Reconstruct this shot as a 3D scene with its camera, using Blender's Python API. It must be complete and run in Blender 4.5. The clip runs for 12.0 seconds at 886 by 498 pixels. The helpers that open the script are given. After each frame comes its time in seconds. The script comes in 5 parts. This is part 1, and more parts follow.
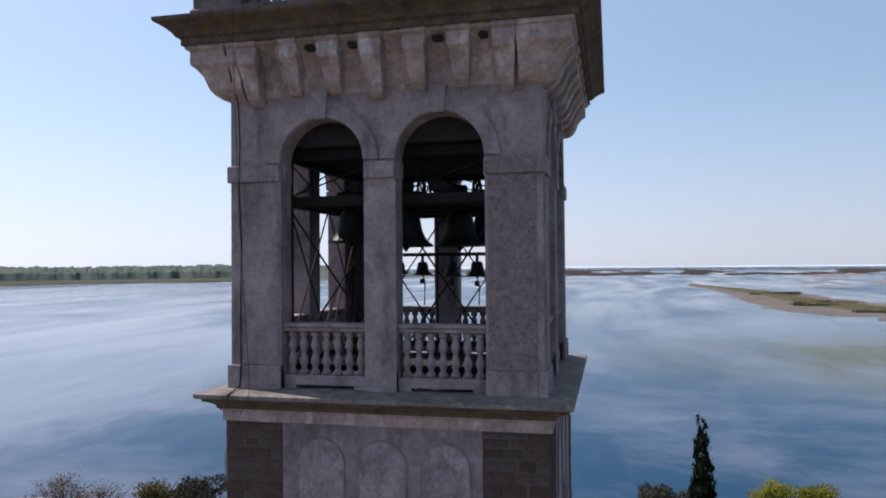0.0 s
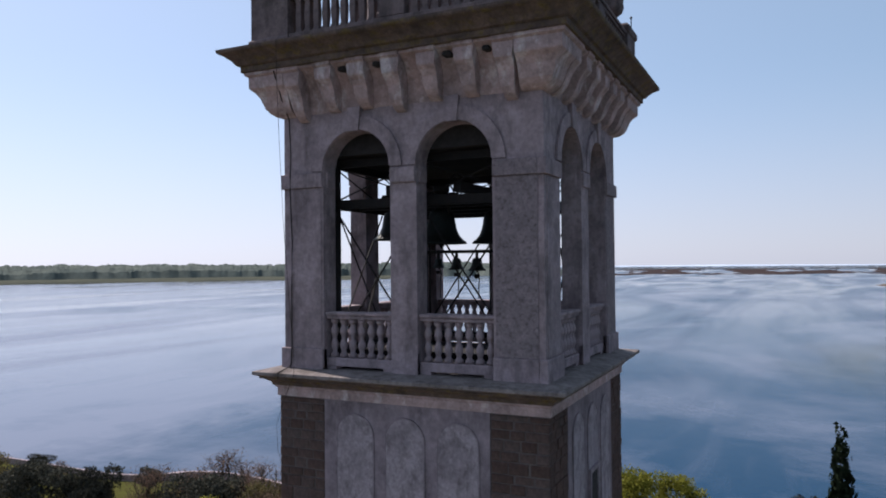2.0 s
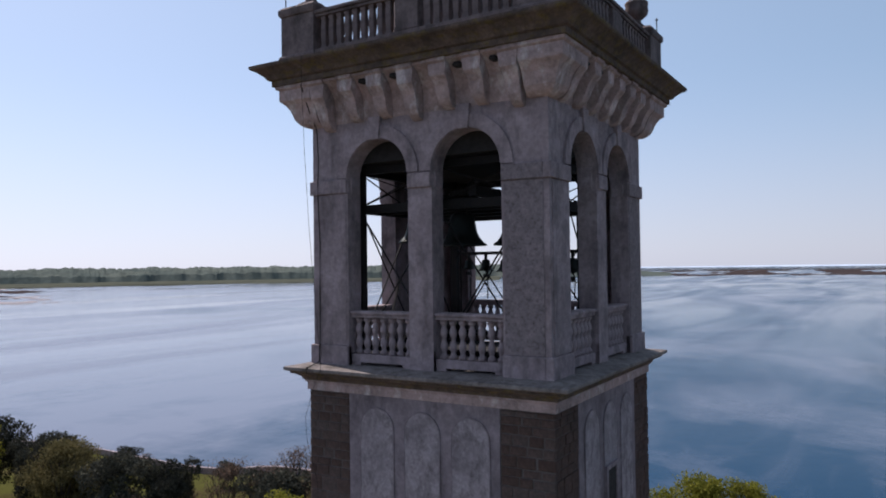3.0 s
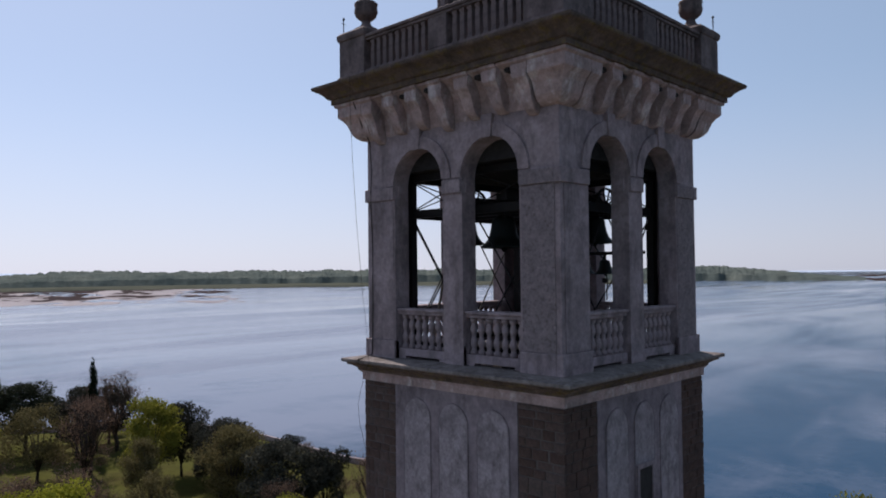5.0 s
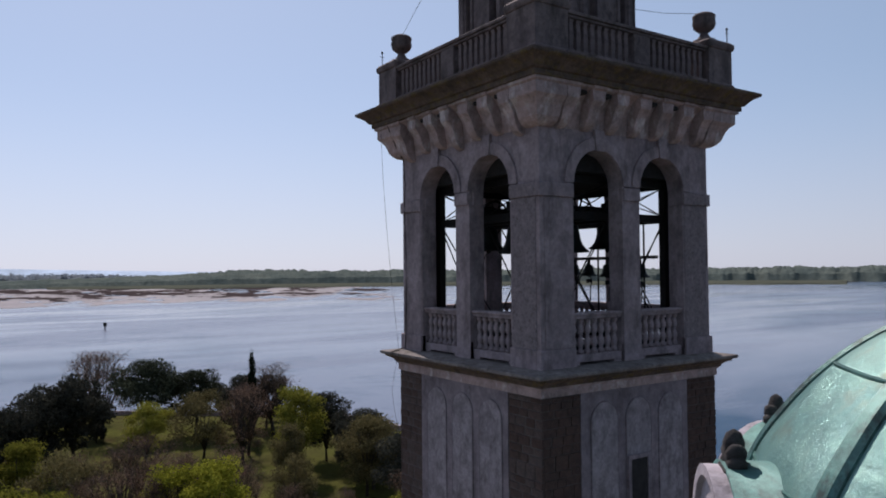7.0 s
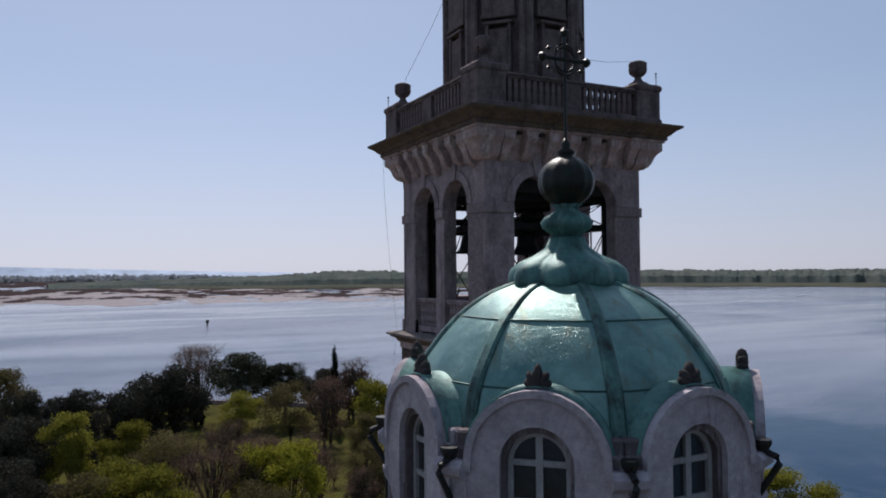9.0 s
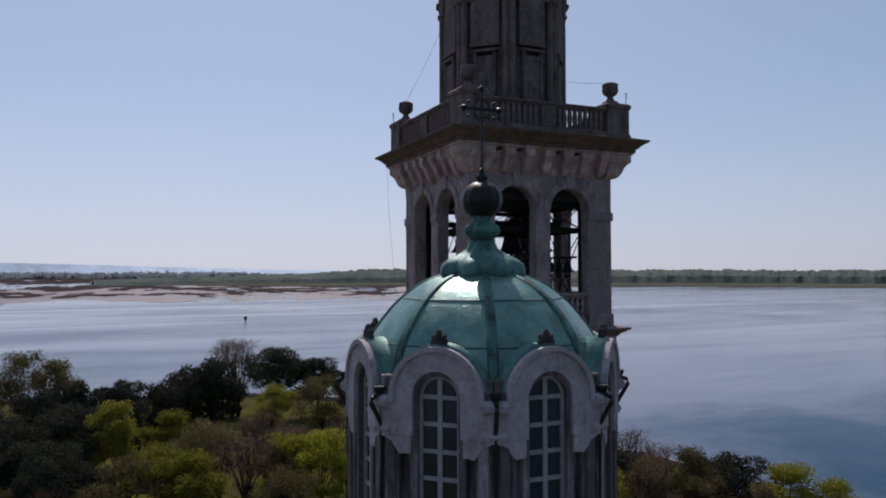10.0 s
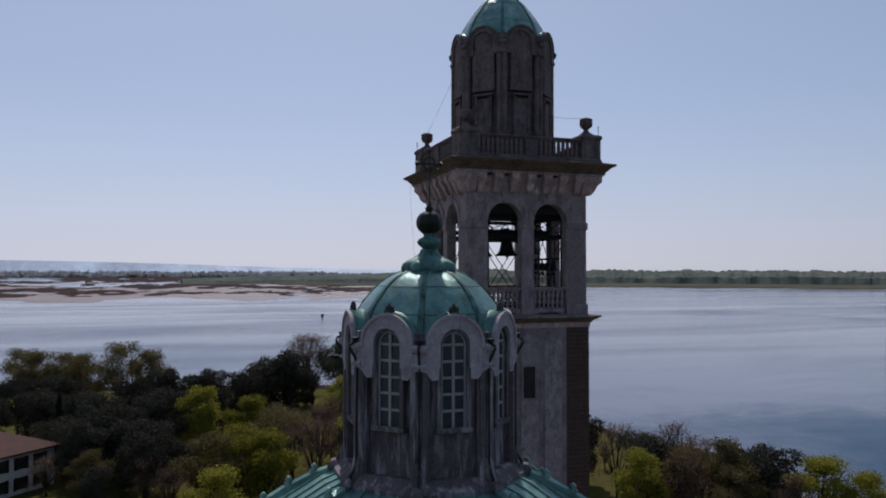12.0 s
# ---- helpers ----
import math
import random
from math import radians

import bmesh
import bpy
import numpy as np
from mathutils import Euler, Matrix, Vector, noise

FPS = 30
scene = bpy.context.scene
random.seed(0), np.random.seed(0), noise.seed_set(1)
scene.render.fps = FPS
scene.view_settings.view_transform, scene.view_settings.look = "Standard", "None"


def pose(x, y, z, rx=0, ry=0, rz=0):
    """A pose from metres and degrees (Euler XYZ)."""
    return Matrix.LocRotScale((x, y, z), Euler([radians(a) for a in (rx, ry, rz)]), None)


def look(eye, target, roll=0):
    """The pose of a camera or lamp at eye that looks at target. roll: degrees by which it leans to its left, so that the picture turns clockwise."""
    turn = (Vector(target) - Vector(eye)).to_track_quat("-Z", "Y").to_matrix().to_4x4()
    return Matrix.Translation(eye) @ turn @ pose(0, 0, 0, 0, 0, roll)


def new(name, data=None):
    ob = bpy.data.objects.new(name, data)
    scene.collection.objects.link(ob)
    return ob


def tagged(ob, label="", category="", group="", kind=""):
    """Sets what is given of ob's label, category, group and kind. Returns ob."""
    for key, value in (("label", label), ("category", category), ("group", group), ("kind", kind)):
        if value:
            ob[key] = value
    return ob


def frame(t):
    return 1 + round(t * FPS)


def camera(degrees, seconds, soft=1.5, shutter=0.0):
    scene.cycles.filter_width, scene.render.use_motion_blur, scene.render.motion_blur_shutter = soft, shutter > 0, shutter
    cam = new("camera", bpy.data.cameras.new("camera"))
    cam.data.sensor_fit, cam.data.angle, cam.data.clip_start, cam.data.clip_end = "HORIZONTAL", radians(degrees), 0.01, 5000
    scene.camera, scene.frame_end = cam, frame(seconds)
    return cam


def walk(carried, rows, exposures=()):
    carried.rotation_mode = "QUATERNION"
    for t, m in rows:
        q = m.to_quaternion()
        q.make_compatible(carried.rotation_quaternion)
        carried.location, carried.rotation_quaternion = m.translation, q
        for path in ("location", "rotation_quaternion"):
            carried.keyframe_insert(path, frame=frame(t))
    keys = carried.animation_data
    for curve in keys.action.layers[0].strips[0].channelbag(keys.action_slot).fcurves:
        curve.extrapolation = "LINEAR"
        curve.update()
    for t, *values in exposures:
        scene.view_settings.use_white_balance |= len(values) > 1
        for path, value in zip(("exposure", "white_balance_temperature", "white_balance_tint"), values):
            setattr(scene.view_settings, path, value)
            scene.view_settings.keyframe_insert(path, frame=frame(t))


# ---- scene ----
cam = camera(62.4, 12.0, 1.9)
PATH = [
    (0, (3.797, -14.535, 27.191), (3.35, -12.586, 27.233), -0.50),
    (0.5, (4.479, -14.665, 27.168), (3.925, -12.744, 27.211), -0.50),
    (1, (5.169, -14.775, 27.147), (4.512, -12.886, 27.19), -0.50),
    (1.5, (5.833, -14.799, 27.115), (5.076, -12.948, 27.159), -0.60),
    (2, (6.572, -14.822, 27.124), (5.712, -13.017, 27.164), -0.50),
    (2.5, (7.221, -14.836, 27.125), (6.269, -13.078, 27.166), -0.60),
    (4.5, (9.964, -14.252, 27.031), (8.653, -12.742, 27.09), -0.70),
    (5, (10.603, -13.947, 27.034), (9.209, -12.513, 27.093), -0.60),
    (5.5, (11.245, -13.622, 27.053), (9.781, -12.261, 27.114), -0.60),
    (6, (12.065, -13.27, 27.1), (10.529, -11.989, 27.159), -0.60),
    (6.5, (12.992, -13.026, 27.119), (11.393, -11.826, 27.178), -0.60),
    (7, (14.153, -12.81, 27.116), (12.493, -11.696, 27.176), -0.50),
    (9, (20.083, -12.791, 27.003), (18.299, -11.89, 27.068), -0.40),
    (9.5, (21.793, -12.862, 26.964), (19.988, -12.004, 27.027), -0.20),
    (10, (23.586, -12.908, 26.918), (21.76, -12.096, 26.98), -0.10),
    (10.5, (25.306, -12.935, 26.867), (23.46, -12.167, 26.932), 0.00),
    (11, (27.151, -12.952, 26.855), (25.285, -12.233, 26.918), 0.10),
    (11.5, (28.956, -12.944, 26.848), (27.073, -12.274, 26.911), 0.10),
    (12, (30.796, -12.893, 26.846), (28.896, -12.273, 26.908), 0.10),
]
walk(cam, [(t, look(eye, target, roll)) for t, eye, target, roll in PATH],
     ((0.0, 0.50, 6500, 14), (2.5, 0.34, 6500, 17), (5.5, 0.03, 6500, 17), (7.0, -0.05, 6500, 17), (9.5, -0.22, 6500, 17), (12.0, -0.31, 6500, 17)))

# ---- world, sun, exposure ----
SUN_YAW, SUN_UP = 76.0, 50.0          # degrees left of +y, degrees above the horizon
world = bpy.data.worlds.new("sky")
scene.world = world
world.use_nodes = True
wn = world.node_tree.nodes
sky = wn.new("ShaderNodeTexSky")
sky.sky_type = "NISHITA"
sky.sun_disc = False
sky.sun_elevation = radians(SUN_UP)
sky.sun_rotation = radians(-SUN_YAW)
sky.air_density, sky.dust_density, sky.ozone_density = 0.8, 0.5, 1.8
wn["Background"].inputs["Strength"].default_value = 0.10
haze = wn.new("ShaderNodeMix")            # milky spring haze over the clear sky
haze.data_type = "RGBA"
# the haze is brighter on the sun's side
way = wn.new("ShaderNodeTexCoord")
turn = wn.new("ShaderNodeVectorMath")
turn.operation = "DOT_PRODUCT"
turn.inputs[1].default_value = (-math.sin(radians(100)), math.cos(radians(100)), 0)
world.node_tree.links.new(way.outputs["Generated"], turn.inputs[0])
lit = wn.new("ShaderNodeMath")
lit.operation = "MULTIPLY_ADD"
lit.inputs[1].default_value, lit.inputs[2].default_value = 0.30, 0.81
world.node_tree.links.new(turn.outputs["Value"], lit.inputs[0])
tone = wn.new("ShaderNodeMix")            # rosier towards the sun, bluer away from it
tone.data_type = "RGBA"
tone.inputs["A"].default_value, tone.inputs["B"].default_value = (4.45, 6.5, 8.45, 1), (5.25, 6.55, 8.4, 1)
part_sun = wn.new("ShaderNodeMapRange")
part_sun.inputs["From Min"].default_value, part_sun.inputs["From Max"].default_value = -0.4, 0.9
world.node_tree.links.new(turn.outputs["Value"], part_sun.inputs["Value"])
world.node_tree.links.new(part_sun.outputs["Result"], tone.inputs["Factor"])
rise = wn.new("ShaderNodeSeparateXYZ")    # paler, rosier haze low over the water
world.node_tree.links.new(way.outputs["Generated"], rise.inputs["Vector"])
low_haze = wn.new("ShaderNodeMapRange")
low_haze.interpolation_type = "SMOOTHSTEP"
for key, value in (("From Min", 0.0), ("From Max", 0.26), ("To Min", 1.0), ("To Max", 0.0)):
    low_haze.inputs[key].default_value = value
world.node_tree.links.new(rise.outputs["Z"], low_haze.inputs["Value"])
pale = wn.new("ShaderNodeMix")
pale.data_type = "RGBA"
pale.inputs["B"].default_value = (5.9, 6.5, 7.8, 1)
world.node_tree.links.new(low_haze.outputs["Result"], pale.inputs["Factor"])
world.node_tree.links.new(tone.outputs["Result"], pale.inputs["A"])
thick = wn.new("ShaderNodeMath")
thick.operation = "MULTIPLY_ADD"
thick.inputs[1].default_value, thick.inputs[2].default_value = 0.30, 0.52
world.node_tree.links.new(low_haze.outputs["Result"], thick.inputs[0])
world.node_tree.links.new(thick.outputs["Value"], haze.inputs["Factor"])
milk = wn.new("ShaderNodeVectorMath")
milk.operation = "SCALE"
world.node_tree.links.new(pale.outputs["Result"], milk.inputs[0])
world.node_tree.links.new(lit.outputs["Value"], milk.inputs["Scale"])
world.node_tree.links.new(milk.outputs["Vector"], haze.inputs["B"])
world.node_tree.links.new(sky.outputs["Color"], haze.inputs["A"])
world.node_tree.links.new(haze.outputs["Result"], wn["Background"].inputs["Color"])
sun = new("sun", bpy.data.lights.new("sun", "SUN"))
sun.data.energy, sun.data.angle, sun.data.color = 5.0, radians(0.5), (1.0, 0.95, 0.88)
sun_way = Vector((-math.sin(radians(SUN_YAW)) * math.cos(radians(SUN_UP)), math.cos(radians(SUN_YAW)) * math.cos(radians(SUN_UP)), math.sin(radians(SUN_UP))))
sun.matrix_world = look(sun_way * 60 + Vector((0, 0, 20)), (0, 0, 20))


# ---- materials ----
def surface(name, base, other, size=1.0, rough=0.8, bump=0.3, metal=0.0, stain=None, streak=0.0, fine=9.0, each=0.0, low=0.35, high=0.7, spec=0.2, stained=(0.5, 0.72), blotch=0.18, grain=0.3):
    """Two-scale surface: base and other colours mixed by broad noise, fine grain, optional stains (streaked downwards) and a shade per object."""
    m = bpy.data.materials.new(name)
    m.use_nodes = True
    n, ln = m.node_tree.nodes, m.node_tree.links.new
    b = n["Principled BSDF"]
    b.inputs["Roughness"].default_value, b.inputs["Metallic"].default_value, b.inputs["Specular IOR Level"].default_value = rough, metal, spec
    tc = n.new("ShaderNodeTexCoord")
    n1 = n.new("ShaderNodeTexNoise")
    n1.inputs["Scale"].default_value, n1.inputs["Detail"].default_value, n1.inputs["Roughness"].default_value = size, 6, 0.62
    n2 = n.new("ShaderNodeTexNoise")
    n2.inputs["Scale"].default_value, n2.inputs["Detail"].default_value, n2.inputs["Roughness"].default_value = size * fine, 9, 0.74
    for x in (n1, n2):
        ln(tc.outputs["Object"], x.inputs["Vector"])
    r1 = n.new("ShaderNodeMapRange")
    r1.inputs["From Min"].default_value, r1.inputs["From Max"].default_value = low, high
    ln(n1.outputs["Fac"], r1.inputs["Value"])
    mx = n.new("ShaderNodeMix")
    mx.data_type = "RGBA"
    mx.inputs["A"].default_value, mx.inputs["B"].default_value = (*base, 1), (*other, 1)
    ln(r1.outputs["Result"], mx.inputs["Factor"])
    out = mx.outputs["Result"]
    if stain:
        mp = n.new("ShaderNodeMapping")
        mp.inputs["Scale"].default_value = (1.0, 1.0, 1.0 - streak)
        ln(tc.outputs["Object"], mp.inputs["Vector"])
        n3 = n.new("ShaderNodeTexNoise")
        n3.inputs["Scale"].default_value, n3.inputs["Detail"].default_value, n3.inputs["Roughness"].default_value = size * 2.3, 7, 0.68
        ln(mp.outputs["Vector"], n3.inputs["Vector"])
        r3 = n.new("ShaderNodeMapRange")
        r3.inputs["From Min"].default_value, r3.inputs["From Max"].default_value, r3.inputs["To Max"].default_value = *stained, 0.88
        ln(n3.outputs["Fac"], r3.inputs["Value"])
        ms = n.new("ShaderNodeMix")
        ms.data_type = "RGBA"
        ms.inputs["B"].default_value = (*stain, 1)
        ln(out, ms.inputs["A"])
        ln(r3.outputs["Result"], ms.inputs["Factor"])
        out = ms.outputs["Result"]
    hv = n.new("ShaderNodeHueSaturation")
    n4 = n.new("ShaderNodeTexNoise")
    n4.inputs["Scale"].default_value, n4.inputs["Detail"].default_value, n4.inputs["Roughness"].default_value = size * 3.1, 8, 0.72
    ln(tc.outputs["Object"], n4.inputs["Vector"])
    r4 = n.new("ShaderNodeMapRange")
    r4.inputs["From Min"].default_value, r4.inputs["From Max"].default_value = 0.3, 0.7
    r4.inputs["To Min"].default_value, r4.inputs["To Max"].default_value = 1 - blotch, 1 + blotch
    ln(n4.outputs["Fac"], r4.inputs["Value"])
    mb = n.new("ShaderNodeMath")
    mb.operation = "MULTIPLY"
    ln(r4.outputs["Result"], mb.inputs[0])
    r2 = n.new("ShaderNodeMapRange")
    r2.inputs["From Min"].default_value, r2.inputs["From Max"].default_value = 0.25, 0.75
    r2.inputs["To Min"].default_value, r2.inputs["To Max"].default_value = 1 - grain, 1 + grain
    ln(n2.outputs["Fac"], r2.inputs["Value"])
    ln(r2.outputs["Result"], mb.inputs[1])
    val = mb.outputs["Value"]
    if each:
        oi = n.new("ShaderNodeObjectInfo")
        me = n.new("ShaderNodeMath")
        me.operation = "MULTIPLY_ADD"
        me.inputs[1].default_value, me.inputs[2].default_value = 0.5, 0.0
        ln(r1.outputs["Result"], me.inputs[0])
        wr = n.new("ShaderNodeMath")
        wr.operation = "MULTIPLY_ADD"
        wr.inputs[1].default_value = 0.6
        ln(oi.outputs["Random"], wr.inputs[0])
        ln(me.outputs["Value"], wr.inputs[2])
        ln(wr.outputs["Value"], mx.inputs["Factor"])
        ro = n.new("ShaderNodeMapRange")
        ro.inputs["To Min"].default_value, ro.inputs["To Max"].default_value = 1 - each, 1 + each
        ln(oi.outputs["Random"], ro.inputs["Value"])
        mu = n.new("ShaderNodeMath")
        mu.operation = "MULTIPLY"
        ln(val, mu.inputs[0])
        ln(ro.outputs["Result"], mu.inputs[1])
        val = mu.outputs["Value"]
    ln(val, hv.inputs["Value"])
    ln(out, hv.inputs["Color"])
    ln(hv.outputs["Color"], b.inputs["Base Color"])
    if bump:
        bp = n.new("ShaderNodeBump")
        bp.inputs["Strength"].default_value, bp.inputs["Distance"].default_value = bump, 0.03
        ln(n2.outputs["Fac"], bp.inputs["Height"])
        ln(bp.outputs["Normal"], b.inputs["Normal"])
    return m


STONE = surface("weathered_stone", (0.325, 0.255, 0.262), (0.205, 0.158, 0.164), 1.1, 0.9, 0.9, blotch=0.26, grain=0.26, stain=(0.095, 0.076, 0.076), streak=0.7, stained=(0.50, 0.72))
ROUGH = surface("pitted_stone", (0.27, 0.215, 0.22), (0.18, 0.145, 0.148), 7.0, 0.95, 1.0, stain=(0.085, 0.068, 0.066), fine=4, stained=(0.50, 0.70), blotch=0.2, grain=0.34)
FRIEZE = surface("pinkish_stone", (0.40, 0.29, 0.276), (0.24, 0.182, 0.175), 1.3, 0.9, 0.6, blotch=0.32, grain=0.3, stain=(0.53, 0.46, 0.45), streak=0.5, stained=(0.53, 0.67))
# backlit parapet and lantern: their shade is in the dark colour, besides stains
PARAPET = surface("shaded_parapet_stone", (0.19, 0.143, 0.136), (0.11, 0.084, 0.082), 1.2, 0.92, 0.7, blotch=0.28, stain=(0.055, 0.044, 0.040), streak=0.6, stained=(0.48, 0.70))
MOSSY = surface("mossy_stone", (0.13, 0.092, 0.074), (0.065, 0.048, 0.042), 1.8, 0.95, 0.7, blotch=0.35, stain=(0.125, 0.09, 0.035), streak=-1.0, stained=(0.5, 0.64))
LEDGE = surface("dark_ledge_stone", (0.215, 0.185, 0.176), (0.125, 0.104, 0.098), 1.4, 0.95, 0.6, blotch=0.3, stain=(0.06, 0.05, 0.04))
PLASTER = surface("grey_plaster", (0.245, 0.20, 0.215), (0.165, 0.134, 0.146), 1.0, 0.9, 0.4, blotch=0.25, stain=(0.11, 0.09, 0.096), streak=0.65, stained=(0.48, 0.68))
PALE_PLASTER = surface("pale_plaster", (0.31, 0.265, 0.28), (0.20, 0.168, 0.18), 2.2, 0.9, 0.3, stain=(0.14, 0.115, 0.122), streak=0.4, stained=(0.48, 0.66))
WHITE = surface("worn_white_plaster", (0.40, 0.355, 0.385), (0.29, 0.25, 0.275), 1.5, 0.85, 0.3, stain=(0.12, 0.10, 0.105), streak=0.7, stained=(0.54, 0.72))
STAINED = surface("streaked_plaster", (0.13, 0.105, 0.112), (0.085, 0.068, 0.072), 1.6, 0.9, 0.4, stain=(0.34, 0.305, 0.33), streak=0.85, stained=(0.50, 0.64))
BRICK = surface("brown_brick", (0.125, 0.074, 0.060), (0.058, 0.046, 0.043), 3.0, 0.95, 0.9, each=0.35, fine=7, blotch=0.3)
MORTAR = surface("pale_mortar", (0.12, 0.10, 0.093), (0.085, 0.07, 0.066), 3.0, 0.95, 0.4)
COPPER = surface("green_copper", (0.185, 0.325, 0.285), (0.045, 0.14, 0.14), 1.3, 0.30, 0.55, metal=0.42, spec=0.5, stain=(0.13, 0.14, 0.09), streak=0.75, fine=5, stained=(0.56, 0.70), grain=0.16)
# darker than the dome: rib shading put into the colour, besides the streaks
RIB = surface("shaded_streaked_copper", (0.085, 0.20, 0.175), (0.03, 0.065, 0.06), 3.0, 0.45, 0.2, metal=0.35, spec=0.4, stain=(0.02, 0.026, 0.024), streak=0.8, stained=(0.48, 0.62))
ROOF_COPPER = surface("dull_copper", (0.095, 0.215, 0.19), (0.045, 0.125, 0.118), 1.8, 0.5, 0.3, metal=0.25, spec=0.4, stain=(0.028, 0.05, 0.046), streak=0.8, stained=(0.50, 0.66))
CREST = surface("dark_crest_stone", (0.085, 0.075, 0.072), (0.04, 0.036, 0.036), 7.0, 0.95, 0.8)
DARK_SEAM = surface("dark_copper_seam", (0.045, 0.12, 0.105), (0.025, 0.065, 0.06), 2.0, 0.5, 0.1, metal=0.3)
DARK_COPPER = surface("dark_bronze", (0.03, 0.026, 0.024), (0.02, 0.03, 0.027), 6.0, 0.45, 0.1, metal=0.6)
LEAD = surface("dark_lead", (0.035, 0.036, 0.037), (0.02, 0.022, 0.022), 3.0, 0.5, 0.1, metal=0.5)
IRON = surface("dark_iron", (0.012, 0.011, 0.011), (0.02, 0.016, 0.014), 5.0, 0.7, 0.1, metal=0.2)
BRONZE = surface("bell_bronze", (0.018, 0.018, 0.016), (0.016, 0.024, 0.022), 4.0, 0.5, 0.1, metal=0.5)
# near-black tone that holds the shade of the belfry, recesses and hollows
INNER_SHADE = surface("dark_interior_shade", (0.035, 0.032, 0.032), (0.022, 0.02, 0.02), 1.1, 0.95, 0.3)
FRAME = surface("white_window_frame", (0.33, 0.32, 0.33), (0.24, 0.23, 0.235), 4.0, 0.6, 0.05)
LAWN = surface("spring_lawn", (0.066, 0.068, 0.018), (0.046, 0.042, 0.019), 0.08, 1.0, 0.6, stain=(0.045, 0.034, 0.018), fine=30, spec=0.0)
BARK = surface("bark", (0.06, 0.046, 0.038), (0.033, 0.027, 0.023), 4.0, 0.95, 0.6)
GLASS = surface("dusty_pane", (0.02, 0.021, 0.024), (0.035, 0.034, 0.037), 2.0, 0.15, 0.0, spec=0.5)
ROOF = surface("clay_roof", (0.06, 0.024, 0.021), (0.04, 0.019, 0.017), 0.8, 0.9, 0.5)


# ---- mesh helpers ----
def part(name, bm, material, parent=None, label="", smooth=False):
    """Links a bmesh as one mesh object under a thing or part."""
    me = bpy.data.meshes.new(name)
    bmesh.ops.recalc_face_normals(bm, faces=bm.faces)
    bm.to_mesh(me)
    bm.free()
    me.materials.append(material)
    if smooth:
        for p in me.polygons:
            p.use_smooth = True
    ob = new(name, me)
    ob.parent = parent
    if label:
        ob["label"] = label
    return ob


def again(name, ob, parent, m):
    """A further object on the same mesh, at the pose m."""
    o = new(name, ob.data)
    o.parent = parent
    o.matrix_basis = m
    return o


def empty(name, label, category, m=None, group="", kind=""):
    ob = new(name)
    if m is not None:
        ob.matrix_basis = m
    return tagged(ob, label, category, group, kind)


def box(bm, x0, x1, y0, y1, z0, z1, m=None, bevel=0.0):
    vs = [bm.verts.new((x, y, z)) for z in (z0, z1) for y in (y0, y1) for x in (x0, x1)]
    fs = [bm.faces.new([vs[i] for i in f]) for f in ((0, 2, 3, 1), (4, 5, 7, 6), (0, 1, 5, 4), (2, 6, 7, 3), (0, 4, 6, 2), (1, 3, 7, 5))]
    if bevel:
        es = list({e for f in fs for e in f.edges})
        got = bmesh.ops.bevel(bm, geom=es, offset=bevel, segments=1, affect="EDGES")
        vs = list({v for f in got["faces"] for v in f.verts} | {v for v in vs if v.is_valid})
    if m is not None:
        bmesh.ops.transform(bm, matrix=m, verts=vs)
    return bm


def rings(bm, loops, closed=True, caps=True):
    """Skins a list of loops of equal length."""
    rows = [[bm.verts.new(p) for p in loop] for loop in loops]
    n = len(rows[0])
    for a, b in zip(rows, rows[1:]):
        for i in range(n if closed else n - 1):
            j = (i + 1) % n
            bm.faces.new((a[i], a[j], b[j], b[i]))
    if caps and closed:
        bm.faces.new(rows[0][::-1])
        bm.faces.new(rows[-1])
    return bm


def square_stack(bm, profile, cx=0.0, cy=0.0, caps=True):
    """Square mouldings: a list of (half width, z) from below to above."""
    return rings(bm, [[(cx - h, cy - h, z), (cx + h, cy - h, z), (cx + h, cy + h, z), (cx - h, cy + h, z)] for h, z in profile], True, caps)


def lathe(bm, profile, sides=12, cx=0.0, cy=0.0, turn=0.0, caps=True):
    """Turned or many-sided form: a list of (radius, z)."""
    return rings(bm, [[(cx + r * math.cos(turn + math.tau * i / sides), cy + r * math.sin(turn + math.tau * i / sides), z) for i in range(sides)] for r, z in profile], True, caps)


def rod(bm, a, b, r, sides=6):
    a, b = Vector(a), Vector(b)
    q = (b - a).to_track_quat("Z", "Y").to_matrix()
    return rings(bm, [[p + q @ Vector((r * math.cos(math.tau * i / sides), r * math.sin(math.tau * i / sides), 0)) for i in range(sides)] for p in (a, b)])


def tube(bm, pts, r, sides=6):
    """A bent round bar along pts."""
    pts = [Vector(p) for p in pts]
    loops = []
    for k, p in enumerate(pts):
        way = (pts[min(k + 1, len(pts) - 1)] - pts[max(k - 1, 0)]).normalized()
        q = way.to_track_quat("Z", "Y").to_matrix()
        rr = r[k] if isinstance(r, (list, tuple)) else r
        loops.append([p + q @ Vector((rr * math.cos(math.tau * i / sides), rr * math.sin(math.tau * i / sides), 0)) for i in range(sides)])
    return rings(bm, loops)


def side(k):
    """The turn that lays the front face (towards -y) on face k."""
    return Matrix.Rotation(math.pi / 2 * k, 4, "Z")


